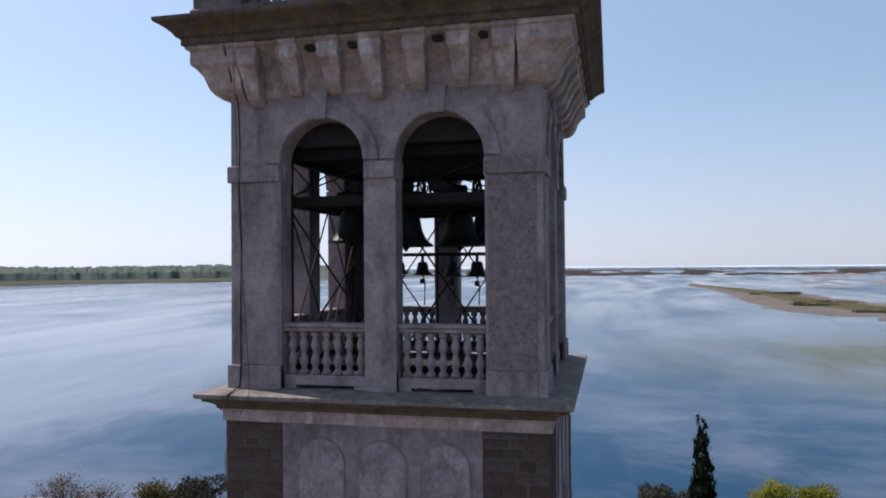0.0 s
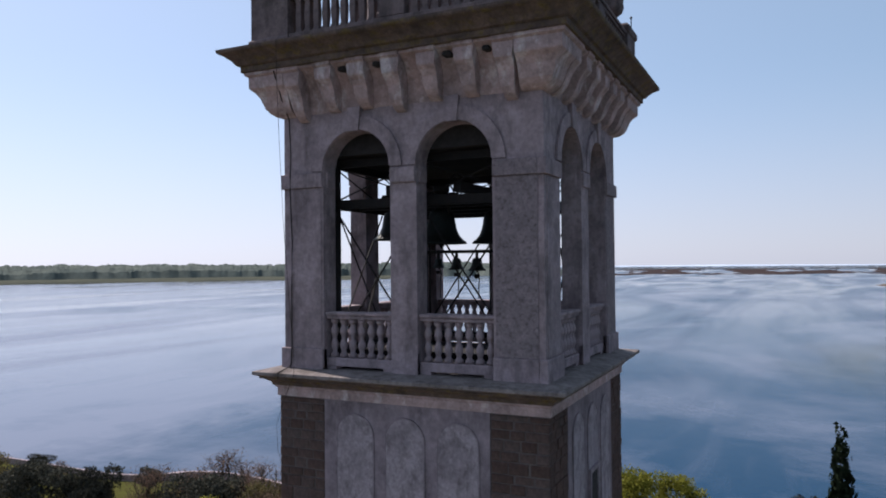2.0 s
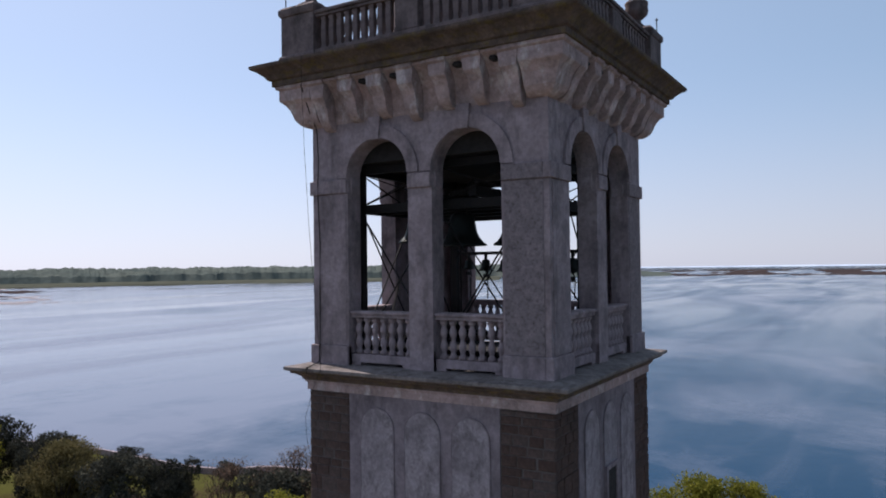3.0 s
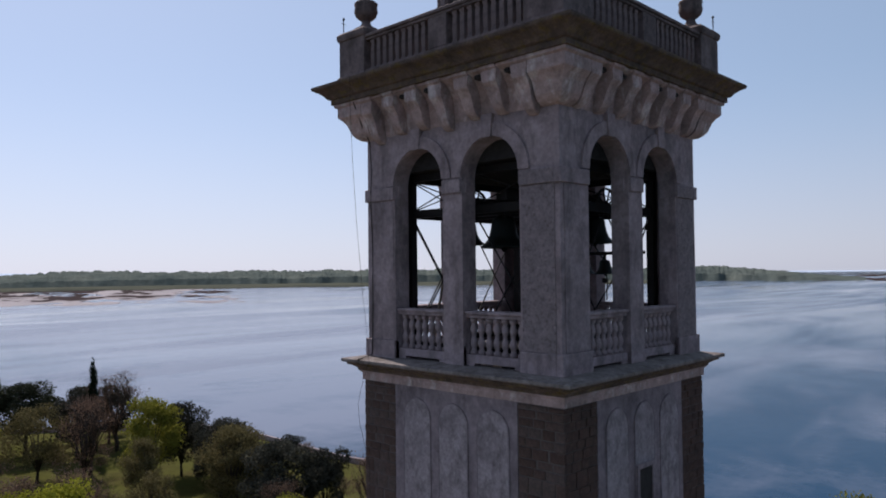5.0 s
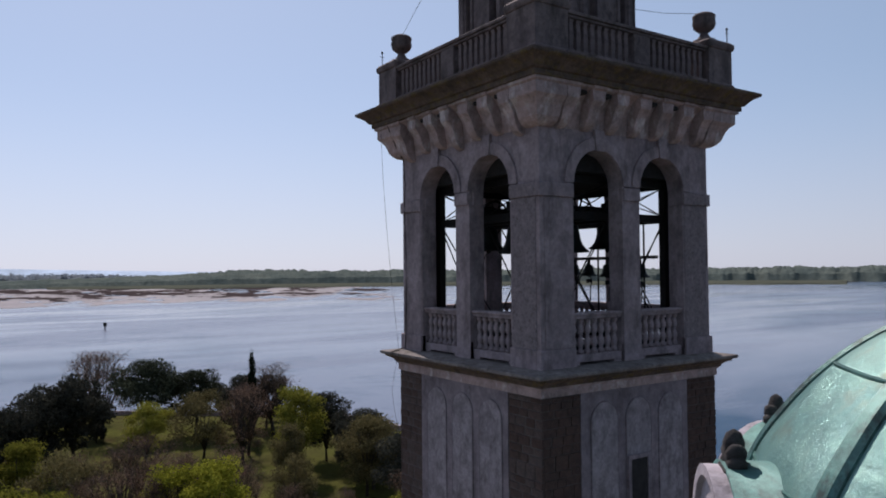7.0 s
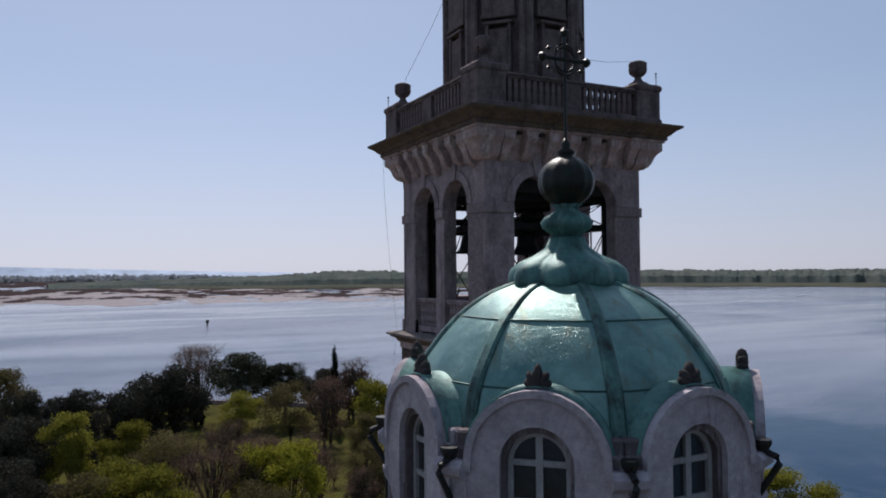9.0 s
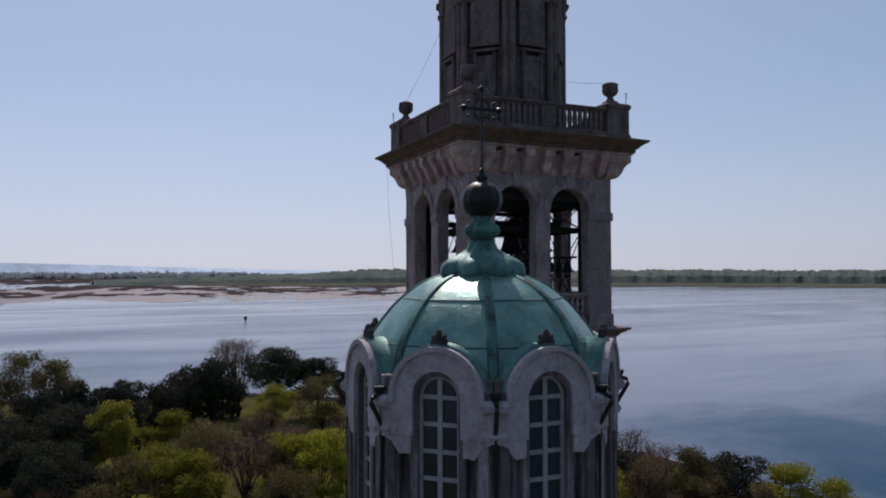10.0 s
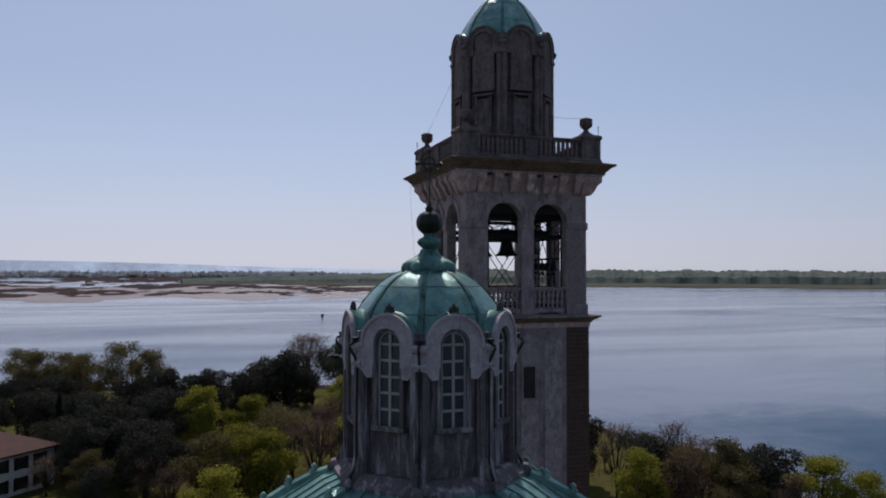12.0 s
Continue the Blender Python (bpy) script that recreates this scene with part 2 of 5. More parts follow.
# ---- ground, water, distance ----
def shore(a):
    """The island's radius round the tower, by the angle from +x."""
    d = math.degrees(a) % 360
    keys = ((0, 80), (45, 60), (90, 58), (120, 66), (140, 88), (160, 128), (180, 150), (200, 165), (230, 150), (270, 120), (315, 110), (360, 80))
    for (d0, r0), (d1, r1) in zip(keys, keys[1:]):
        if d0 <= d <= d1:
            f = (d - d0) / (d1 - d0)
            f = f * f * (3 - 2 * f)
            return r0 + (r1 - r0) * f + 3.5 * noise.noise((math.cos(a) * 5, math.sin(a) * 5, 0.3))


bm = bmesh.new()
N = 160
loops = []
for f, z in ((0.02, 0.15), (0.35, 0.1), (0.7, 0.05), (0.93, -0.1), (0.985, -0.5), (1.0, -1.6)):
    loops.append([(shore(math.tau * i / N) * f * math.cos(math.tau * i / N), shore(math.tau * i / N) * f * math.sin(math.tau * i / N), z + (0.15 * noise.noise((i * 0.3, f * 9, 0)) if f < 0.9 else 0)) for i in range(N)])
rings(bm, loops)
ground = tagged(part("ground", bm, LAWN), "spring lawn and bare earth of the island", "ground", kind="structure")

# paved court round the church and tower, unseen, added to bounce warm light upwards
bm = bmesh.new()
rings(bm, [[(6 + r * math.cos(math.tau * i / 48), -5 + r * math.sin(math.tau * i / 48), z) for i in range(48)] for r, z in ((30, -0.4), (30, 0.32), (29.9, 0.34))])
BOUNCE_COURT = surface("bounce_paving", (0.24, 0.20, 0.175), (0.18, 0.15, 0.132), 0.5, 0.9, 0.3, fine=14)
tagged(part("pavement", bm, BOUNCE_COURT), "unseen pale paving added to bounce light up onto the tower", "pavement", kind="structure")

# shallow lagoon, one sheet to the horizon
WATER = bpy.data.materials.new("lagoon_water")
WATER.use_nodes = True
n, ln = WATER.node_tree.nodes, WATER.node_tree.links.new
b = n["Principled BSDF"]
b.inputs["IOR"].default_value = 1.135
b.inputs["Specular Tint"].default_value = (0.86, 0.95, 1.0, 1)
tc = n.new("ShaderNodeTexCoord")


def stretched(scale, rot, size, detail=5.0, dist=0.6, rough=0.6):
    mp = n.new("ShaderNodeMapping")
    mp.inputs["Scale"].default_value = scale
    mp.inputs["Rotation"].default_value = (0, 0, radians(rot))
    ln(tc.outputs["Object"], mp.inputs["Vector"])
    t = n.new("ShaderNodeTexNoise")
    t.inputs["Scale"].default_value, t.inputs["Detail"].default_value, t.inputs["Distortion"].default_value, t.inputs["Roughness"].default_value = size, detail, dist, rough
    ln(mp.outputs["Vector"], t.inputs["Vector"])
    return t.outputs["Fac"]


def ranged(v, a, b0, c=0.0, d=1.0):
    r = n.new("ShaderNodeMapRange")
    for k, x in zip(("From Min", "From Max", "To Min", "To Max"), (a, b0, c, d)):
        r.inputs[k].default_value = x
    ln(v, r.inputs["Value"])
    return r.outputs["Result"]


shoals = stretched((1, 1, 1), 20, 0.006, 9, 0.8, 0.68)
wind = stretched((1, 0.22, 1), 35, 0.012, 5, 1.2)
ripple = stretched((1, 0.6, 1), 20, 0.9, 4, 0.2)
mx = n.new("ShaderNodeMix")
mx.data_type = "RGBA"
mx.inputs["A"].default_value, mx.inputs["B"].default_value = (0.005, 0.032, 0.070, 1), (0.128, 0.142, 0.188, 1)
add = n.new("ShaderNodeMath")
add.operation = "ADD"
ln(shoals, add.inputs[0])
# a deeper channel runs round the island; the pale shoal begins beyond it with a ragged edge
reach = n.new("ShaderNodeVectorMath")
reach.operation = "LENGTH"
ln(tc.outputs["Object"], reach.inputs[0])
ragged = n.new("ShaderNodeMath")
ragged.operation = "MULTIPLY_ADD"
ragged.inputs[1].default_value = 130.0
ln(stretched((1, 1, 1), 0, 0.014, 6, 0.4, 0.6), ragged.inputs[0])
ln(reach.outputs["Value"], ragged.inputs[2])
shelf = n.new("ShaderNodeMath")
shelf.operation = "MULTIPLY"
ln(ranged(ragged.outputs["Value"], 182.0, 194.0), shelf.inputs[0])
# sun-side brightness of the water, put into the colour as a westward paling
sunward_pale = n.new("ShaderNodeVectorMath")
sunward_pale.operation = "DOT_PRODUCT"
sunward_pale.inputs[1].default_value = (-0.9, -0.43, 0)
ln(tc.outputs["Object"], sunward_pale.inputs[0])
ln(ranged(sunward_pale.outputs["Value"], -120.0, 260.0, 0.02, 0.24), shelf.inputs[1])
ln(shelf.outputs["Value"], add.inputs[1])
streaks = n.new("ShaderNodeMath")
streaks.operation = "MULTIPLY_ADD"
streaks.inputs[1].default_value = 0.30
ln(ranged(stretched((1, 0.3, 1), 50, 0.028, 8, 1.5, 0.7), 0.5, 0.72), streaks.inputs[0])
ln(ranged(add.outputs["Value"], 0.48, 0.72), streaks.inputs[2])
ln(streaks.outputs["Value"], mx.inputs["Factor"])
# weed and mud seen through the shallow water off the spit
far = n.new("ShaderNodeVectorMath")
far.operation = "DISTANCE"
far.inputs[1].default_value = (88, 217, -0.7)
ln(tc.outputs["Object"], far.inputs[0])
weed = n.new("ShaderNodeMath")
weed.operation = "MULTIPLY"
ln(ranged(far.outputs["Value"], 95.0, 30.0), weed.inputs[0])
ln(ranged(stretched((1, 0.35, 1), 70, 0.035, 7, 0.5, 0.65), 0.33, 0.58), weed.inputs[1])
mw = n.new("ShaderNodeMix")
mw.data_type = "RGBA"
mw.inputs["B"].default_value = (0.062, 0.066, 0.042, 1)
ln(weed.outputs["Value"], mw.inputs["Factor"])
ln(mx.outputs["Result"], mw.inputs["A"])
ln(mw.outputs["Result"], b.inputs["Base Color"])
ln(ranged(weed.outputs["Value"], 0.0, 1.0, 0.5, 0.06), b.inputs["Specular IOR Level"])
ln(ranged(wind, 0.38, 0.64, 0.07, 0.25), b.inputs["Roughness"])
bp = n.new("ShaderNodeBump")
bp.inputs["Distance"].default_value = 0.08
ln(ranged(wind, 0.4, 0.62, 0.30, 0.52), bp.inputs["Strength"])
ln(ripple, bp.inputs["Height"])
ln(bp.outputs["Normal"], b.inputs["Normal"])
bm = bmesh.new()
rings(bm, [[(r * math.cos(math.tau * i / 96), r * math.sin(math.tau * i / 96), -0.7) for i in range(96)] for r in (0.5, 60, 200, 600, 1500, 4950)], True, False)
water = tagged(part("water", bm, WATER), "calm shallow blue lagoon with wind streaks", "water", kind="structure")

# ---- bell tower ----
W, TH = 2.75, 0.42                    # belfry half width, wall thickness
OPEN, RAD, SPRING, SILL = 1.04, 0.76, 28.97, 25.05
tower = empty("bell_tower", "tall weathered stone and brick bell tower with open arched belfry", "tower")

# shaft below the belfry: plaster panels between brick corners
bm = bmesh.new()
square_stack(bm, [(2.86, -0.3), (2.86, 1.2), (2.812, 1.3), (2.812, 24.5)], caps=True)
shaft = part("shaft", bm, MORTAR, tower, "grey mortar core of the brick corners")
for k in range(4):
    bm = box(bmesh.new(), -1.74, 1.74, -2.835, -2.6, 1.3, 24.5)
    bmesh.ops.transform(bm, matrix=side(k), verts=bm.verts)
    part("plaster_panel", bm, PLASTER, tower, "grey stained plaster between the brick corners")


def arch_plate(bm, cx, half, z0, spring, y0, y1, steps=12):
    """A round-headed plate from y0 to y1."""
    pts = [(cx - half, z0), (cx + half, z0)] + [(cx + half * math.cos(math.pi * i / steps), spring + half * math.sin(math.pi * i / steps)) for i in range(steps + 1)]
    return rings(bm, [[(x, y, z) for x, z in pts] for y in (y0, y1)])


def arch_ring(bm, cx, r0, r1, z0, spring, y0, y1, steps=14, legs=True):
    """A round arch moulding between the radii r0 and r1, with straight legs down to z0."""
    prof = [(math.pi * i / steps, spring) for i in range(steps + 1)]
    inner = [(cx + r0 * math.cos(a), s + r0 * math.sin(a)) for a, s in prof]
    outer = [(cx + r1 * math.cos(a), s + r1 * math.sin(a)) for a, s in prof]
    if legs:
        inner = [(cx + r0, z0)] + inner + [(cx - r0, z0)]
        outer = [(cx + r1, z0)] + outer + [(cx - r1, z0)]
    return rings(bm, [[(i[0], y0, i[1]), (o[0], y0, o[1]), (o[0], y1, o[1]), (i[0], y1, i[1])] for i, o in zip(inner, outer)])


for k in (0, 1, 2, 3):
    m = side(k)
    for cx in (-1.04, 0.04, 1.12):
        bm = bmesh.new()
        arch_plate(bm, cx, 0.40, 17.5, 23.84, -2.85, -2.83)
        bmesh.ops.transform(bm, matrix=m, verts=bm.verts)
        part("blind_arch", bm, PALE_PLASTER, tower, "shallow round-headed plaster panel")
        bm = bmesh.new()
        arch_ring(bm, cx, 0.40, 0.425, 17.5, 23.84, -2.857, -2.83)
        bmesh.ops.transform(bm, matrix=m, verts=bm.verts)
        part("arch_edge", bm, PLASTER, tower)
# slit windows in the shaft, dark plates with the recess shade in their colour
for k, z in ((1, 21.6), (3, 21.6), (1, 13.0), (3, 13.0)):
    bm = bmesh.new()
    box(bm, -0.27, 0.27, -2.872, -2.84, z, z + 1.3)
    bmesh.ops.transform(bm, matrix=side(k), verts=bm.verts)
    win = part("window", bm, INNER_SHADE, tower, "small window, a dark plate with the recess shade in its colour")
    for x0, x1, z0, z1 in ((-0.36, -0.27, z - 0.09, z + 1.39), (0.27, 0.36, z - 0.09, z + 1.39), (-0.27, 0.27, z + 1.3, z + 1.39), (-0.27, 0.27, z - 0.09, z)):
        bm = bmesh.new()
        box(bm, x0, x1, -2.90, -2.84, z0, z1)
        bmesh.ops.transform(bm, matrix=side(k), verts=bm.verts)
        part("window_frame", bm, PLASTER, win)

# string course under the belfry
bm = bmesh.new()
square_stack(bm, [(2.86, 24.5), (2.86, 24.66), (2.90, 24.68), (2.90, 24.72)])
part("frieze_band", bm, FRIEZE, tower, "pale plaster band under the ledge")
bm = bmesh.new()
square_stack(bm, [(2.88, 24.70), (2.93, 24.72), (2.95, 24.78), (3.05, 24.84), (3.12, 24.86), (3.12, 24.90), (3.19, 24.92)])
part("ledge_moulding", bm, MOSSY, tower, "mossy brown moulded stone ledge")
bm = bmesh.new()
square_stack(bm, [(3.19, 24.918), (3.22, 24.94), (3.22, 24.995), (3.20, 25.005), (2.80, 25.06), (2.4, 25.062)])
part("ledge_slab", bm, LEDGE, tower, "weathered ledge slab")


def belfry_wall():
    """One pinwheel wall, two arched openings, on the -y side."""
    bm = bmesh.new()
    y0, y1 = -W, -W + TH
    a0, a1, c0, c1 = -OPEN - RAD, -OPEN + RAD, OPEN - RAD, OPEN + RAD
    top = 30.35
    for x0, x1 in ((-W, a0), (a1, c0), (c1, W - TH)):
        box(bm, x0, x1, y0, y1, SILL, SPRING)
    steps = 16
    for x0, x1 in ((-W, a0), (a1, c0), (c1, W - TH)):
        box(bm, x0, x1, y0, y1, SPRING, top)
    for cx in (-OPEN, OPEN):
        arc = [(cx - RAD * math.cos(math.pi * i / steps), SPRING + RAD * math.sin(math.pi * i / steps)) for i in range(steps + 1)]
        for (xa, za), (xb, zb) in zip(arc, arc[1:]):
            f = [bm.verts.new(p) for p in ((xa, y0, za), (xb, y0, zb), (xb, y0, top), (xa, y0, top))]
            g = [bm.verts.new(p) for p in ((xa, y1, za), (xb, y1, zb), (xb, y1, top), (xa, y1, top))]
            bm.faces.new(f)
            bm.faces.new(g[::-1])
            bm.faces.new((f[0], g[0], g[1], f[1]))
    bmesh.ops.remove_doubles(bm, verts=bm.verts, dist=0.0005)
    return bm


def moved(bm, m):
    bmesh.ops.transform(bm, matrix=m, verts=bm.verts)
    return bm


def console_profile():
    """The S-curve of the consoles: (out from the wall, z)."""
    return [(0.02, 30.11), (0.10, 30.13), (0.19, 30.19), (0.26, 30.28), (0.30, 30.39), (0.34, 30.50), (0.41, 30.60), (0.49, 30.67), (0.50, 30.70), (0.50, 30.90), (0.56, 30.93), (0.56, 31.0)]


BALUSTER = [(0.08, 0), (0.08, 0.07), (0.052, 0.09), (0.046, 0.13), (0.074, 0.21), (0.078, 0.26), (0.060, 0.32), (0.042, 0.36), (0.052, 0.38), (0.042, 0.40), (0.060, 0.44), (0.078, 0.50), (0.074, 0.55), (0.046, 0.63), (0.052, 0.67), (0.08, 0.69), (0.08, 0.76)]
bm = lathe(bmesh.new(), BALUSTER, 10)
baluster_mesh = part("baluster", bm, STONE, tower, smooth=True)
baluster_mesh.matrix_basis = pose(-OPEN - 0.63, -2.56, 25.29)
first = True
for k in range(4):
    m = side(k)
    wall = part("belfry_wall", moved(belfry_wall(), m), STONE, tower, "weathered grey stone wall with two arched openings")
    # mouldings on the piers
    for x0, x1 in ((-W, -OPEN - RAD), (-OPEN + RAD, OPEN - RAD), (OPEN + RAD, W)):
        left, right = x0 <= -W, x1 >= W
        e = 0.055
        bm = bmesh.new()
        box(bm, x0 - (e if left else -0.012), x1 + (-0.103 if right else -0.012), -W - e, -W + 0.1, 28.66, 28.95, bevel=0.012)
        part("impost", moved(bm, m), ROUGH if right else STONE, wall)
        bm = bmesh.new()
        box(bm, x0 - (e if left else 0.0), x1 + (-0.103 if right else 0.0), -W - (e if left or right else 0.004), -W + 0.1, 25.045, 25.46, bevel=0.012)
        part("pier_base", moved(bm, m), STONE, wall)
    bm = bmesh.new()
    box(bm, OPEN + RAD + 0.05, W - 0.12, -W - 0.014, -W + 0.05, 25.47, 28.65)
    part("pier_panel", moved(bm, m), ROUGH, wall, "pitted dark stone pier face")
    bm = bmesh.new()
    box(bm, -W + 0.12, -OPEN - RAD - 0.05, -W - 0.014, -W + 0.05, 25.47, 28.65)
    part("pier_panel", moved(bm, m), STONE, wall)
    for cx in (-OPEN, OPEN):
        # jamb returns of the impost
        for sx in (-1, 1):
            bm = bmesh.new()
            x = cx + sx * RAD
            box(bm, x - 0.035, x + 0.035, -W + 0.1, -W + TH - 0.05, 28.66, 28.95)
            part("impost_return", moved(bm, m), STONE, wall)
        bm = arch_ring(bmesh.new(), cx, RAD + 0.004, 1.025, 28.952, SPRING + 0.01, -W - 0.045, -W + 0.05, legs=False)
        part("archivolt", moved(bm, m), STONE, wall)
        bm = bmesh.new()
        rings(bm, [[(cx - w, y, z) for w, z in ((0.10, 29.71), (-0.10, 29.71), (-0.15, 30.17), (0.15, 30.17))] for y in (-W - 0.085, -W + 0.05)])
        part("keystone", moved(bm, m), STONE, wall)
        # balustrade in the opening
        bm = bmesh.new()
        box(bm, cx - RAD + 0.003, cx + RAD - 0.003, -2.68, -2.43, 26.05, 26.12, bevel=0.01)
        box(bm, cx - RAD + 0.003, cx + RAD - 0.003, -2.72, -2.39, 26.121, 26.19, bevel=0.015)
        part("balustrade_rail", moved(bm, m), STONE, wall)
        bm = bmesh.new()
        box(bm, cx - RAD + 0.003, cx + RAD - 0.003, -2.67, -2.44, 25.12, 25.29, bevel=0.01)
        for x in (cx - RAD + 0.12, cx + RAD - 0.12):
            box(bm, x - 0.11, x + 0.11, -2.66, -2.45, 25.05, 25.119)
        part("balustrade_base", moved(bm, m), STONE, wall)
        for i in range(7):
            if first:
                first = False
                continue
            again("baluster", baluster_mesh, tower, m @ pose(cx - 0.63 + 0.21 * i, -2.56, 25.29))
    # consoles under the cornice
    prof = console_profile()
    for i in range(-3, 4):
        u = 0.735 * i
        half, drop = 0.205, (0.0 if i % 3 else -0.13) if k % 2 == 0 else 0.0
        bm = bmesh.new()
        pts = [(0.0, 31.0), (-0.1, 31.0), (-0.1, 30.11 + drop)] + [(o, z + drop * (31.0 - z) / 0.89) for o, z in prof]
        rings(bm, [[(u + s * (half - 0.085 * (31.0 - z) / 0.86), -W - o, z) for o, z in pts] for s in (-1, 1)])
        bmesh.ops.bevel(bm, geom=[e for e in bm.edges if e.calc_length() < 0.2], offset=0.012, segments=1, affect="EDGES")
        part("console", moved(bm, m), FRIEZE, wall)
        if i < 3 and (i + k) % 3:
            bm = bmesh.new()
            # solid dark block, the shade of a small hole given by colour
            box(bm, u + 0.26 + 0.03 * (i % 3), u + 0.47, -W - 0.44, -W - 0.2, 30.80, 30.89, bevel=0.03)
            part("putlog_hole", moved(bm, m), INNER_SHADE, wall, "dark block in place of a hollow's shade under the cornice")
    # corner console
    bm = bmesh.new()
    loops = []
    for o, z in [(-0.02, 30.105)] + prof:
        h = W + o
        loops.append([(W - 0.345, -h, z), (h, -h, z), (h, -W + 0.345, z), (W - 0.345, -W + 0.345, z)])
    rings(bm, loops)
    part("corner_console", moved(bm, m), FRIEZE, wall)
# recessed cove between the consoles
bm = bmesh.new()
square_stack(bm, [(W + 0.004, 30.13), (W + 0.02, 30.20), (W + 0.04, 30.32), (W + 0.06, 30.44), (W + 0.09, 30.55), (W + 0.14, 30.65), (W + 0.22, 30.75), (W + 0.31, 30.84), (W + 0.40, 30.90), (W + 0.52, 30.94), (W + 0.52, 31.0)])
part("cove", bm, FRIEZE, tower, "recessed pinkish plaster bays between consoles")
# main cornice
bm = bmesh.new()
square_stack(bm, [(3.2, 30.98), (3.36, 30.99), (3.36, 31.10), (3.42, 31.12), (3.48, 31.20), (3.58, 31.28), (3.68, 31.33), (3.70, 31.36), (3.70, 31.405), (3.66, 31.42), (3.25, 31.53), (2.6, 31.53)])
part("cornice", bm, MOSSY, tower, "heavy dark lichen-stained stone cornice")
# belfry ceiling and floor, interior shade put into their near-black colour
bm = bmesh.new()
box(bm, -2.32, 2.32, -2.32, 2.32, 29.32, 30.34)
part("belfry_ceiling", bm, INNER_SHADE, tower, "belfry ceiling, the shade above the bells put into its colour")
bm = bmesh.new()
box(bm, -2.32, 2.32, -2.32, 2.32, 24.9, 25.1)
part("belfry_floor", bm, INNER_SHADE, tower)
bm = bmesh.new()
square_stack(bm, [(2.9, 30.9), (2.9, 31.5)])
part("core", bm, INNER_SHADE, tower)

# upper balustrade
bm = bmesh.new()
for s in (-1, 1):
    box(bm, -2.3, 2.3, s * 3.05 - 0.14, s * 3.05 + 0.14, 31.52, 31.68, bevel=0.015)
    box(bm, s * 3.05 - 0.14, s * 3.05 + 0.14, -2.3, 2.3, 31.52, 31.68, bevel=0.015)
part("balustrade_base", bm, PARAPET, tower)
slat_mesh = None
for k in range(4):
    m = side(k)
    bm = bmesh.new()
    box(bm, -2.3, 2.3, -3.16, -2.94, 32.36, 32.42, bevel=0.01)
    box(bm, -2.3, 2.3, -3.20, -2.90, 32.421, 32.50, bevel=0.015)
    part("balustrade_rail", moved(bm, m), PARAPET, tower)
    bm = bmesh.new()
    box(bm, -0.27, 0.27, -3.165, -2.935, 31.69, 32.358, bevel=0.015)
    part("middle_pier", moved(bm, m), PARAPET, tower)
    for s in (-1, 1):
        for i in range(9):
            u = s * (0.40 + 0.208 * i + 0.06)
            if slat_mesh is None:
                bm = bmesh.new()
                square_stack(bm, [(0.065, 0), (0.065, 0.05), (0.05, 0.08), (0.062, 0.34), (0.05, 0.60), (0.065, 0.63), (0.065, 0.68)])
                slat_mesh = part("baluster", bm, PARAPET, tower)
                slat_mesh.matrix_basis = m @ pose(u, -3.05, 31.68)
            else:
                again("baluster", slat_mesh, tower, m @ pose(u, -3.05, 31.68))
    # corner pedestal
    bm = bmesh.new()
    square_stack(bm, [(0.49, 31.5), (0.49, 31.62), (0.45, 31.66), (0.45, 32.48), (0.48, 32.50), (0.50, 32.56), (0.50, 32.64), (0.44, 32.70), (0.30, 32.74)], 2.76, -2.76)
    part("pedestal", moved(bm, m), PARAPET, tower)
    bm = lathe(bmesh.new(), [(0.30, 32.72), (0.29, 32.80), (0.17, 32.86), (0.11, 32.95), (0.10, 33.02), (0.16, 33.04), (0.25, 33.12), (0.285, 33.23), (0.265, 33.34), (0.28, 33.38), (0.28, 33.43), (0.23, 33.47), (0.13, 33.51), (0.02, 33.53)], 16, 2.76, -2.76)
    urn = part("urn", moved(bm, m), PARAPET, tower, "squat stone urn", smooth=True)
    # lightning rod
    bm = bmesh.new()
    rod(bm, (3.14, -3.14, 32.66), (3.14, -3.14, 33.1), 0.012)
    lathe(bm, [(0.01, 33.02), (0.035, 33.06), (0.01, 33.10)], 8, 3.14, -3.14)
    rod(bm, (3.08, -3.14, 32.95), (3.2, -3.14, 32.95), 0.008)
    part("lightning_rod", moved(bm, m), IRON, tower)


# ---- lanterns with copper domes (one on the tower, one over the church) ----
def arc_profile(r, z0, z1, top, power, n=10):
    """A dome's outline from (r, z0) to (top, z1)."""
    return [(top + (r - top) * math.cos(math.pi / 2 * i / n) ** power, z0 + (z1 - z0) * math.sin(math.pi / 2 * i / n)) for i in range(n + 1)]


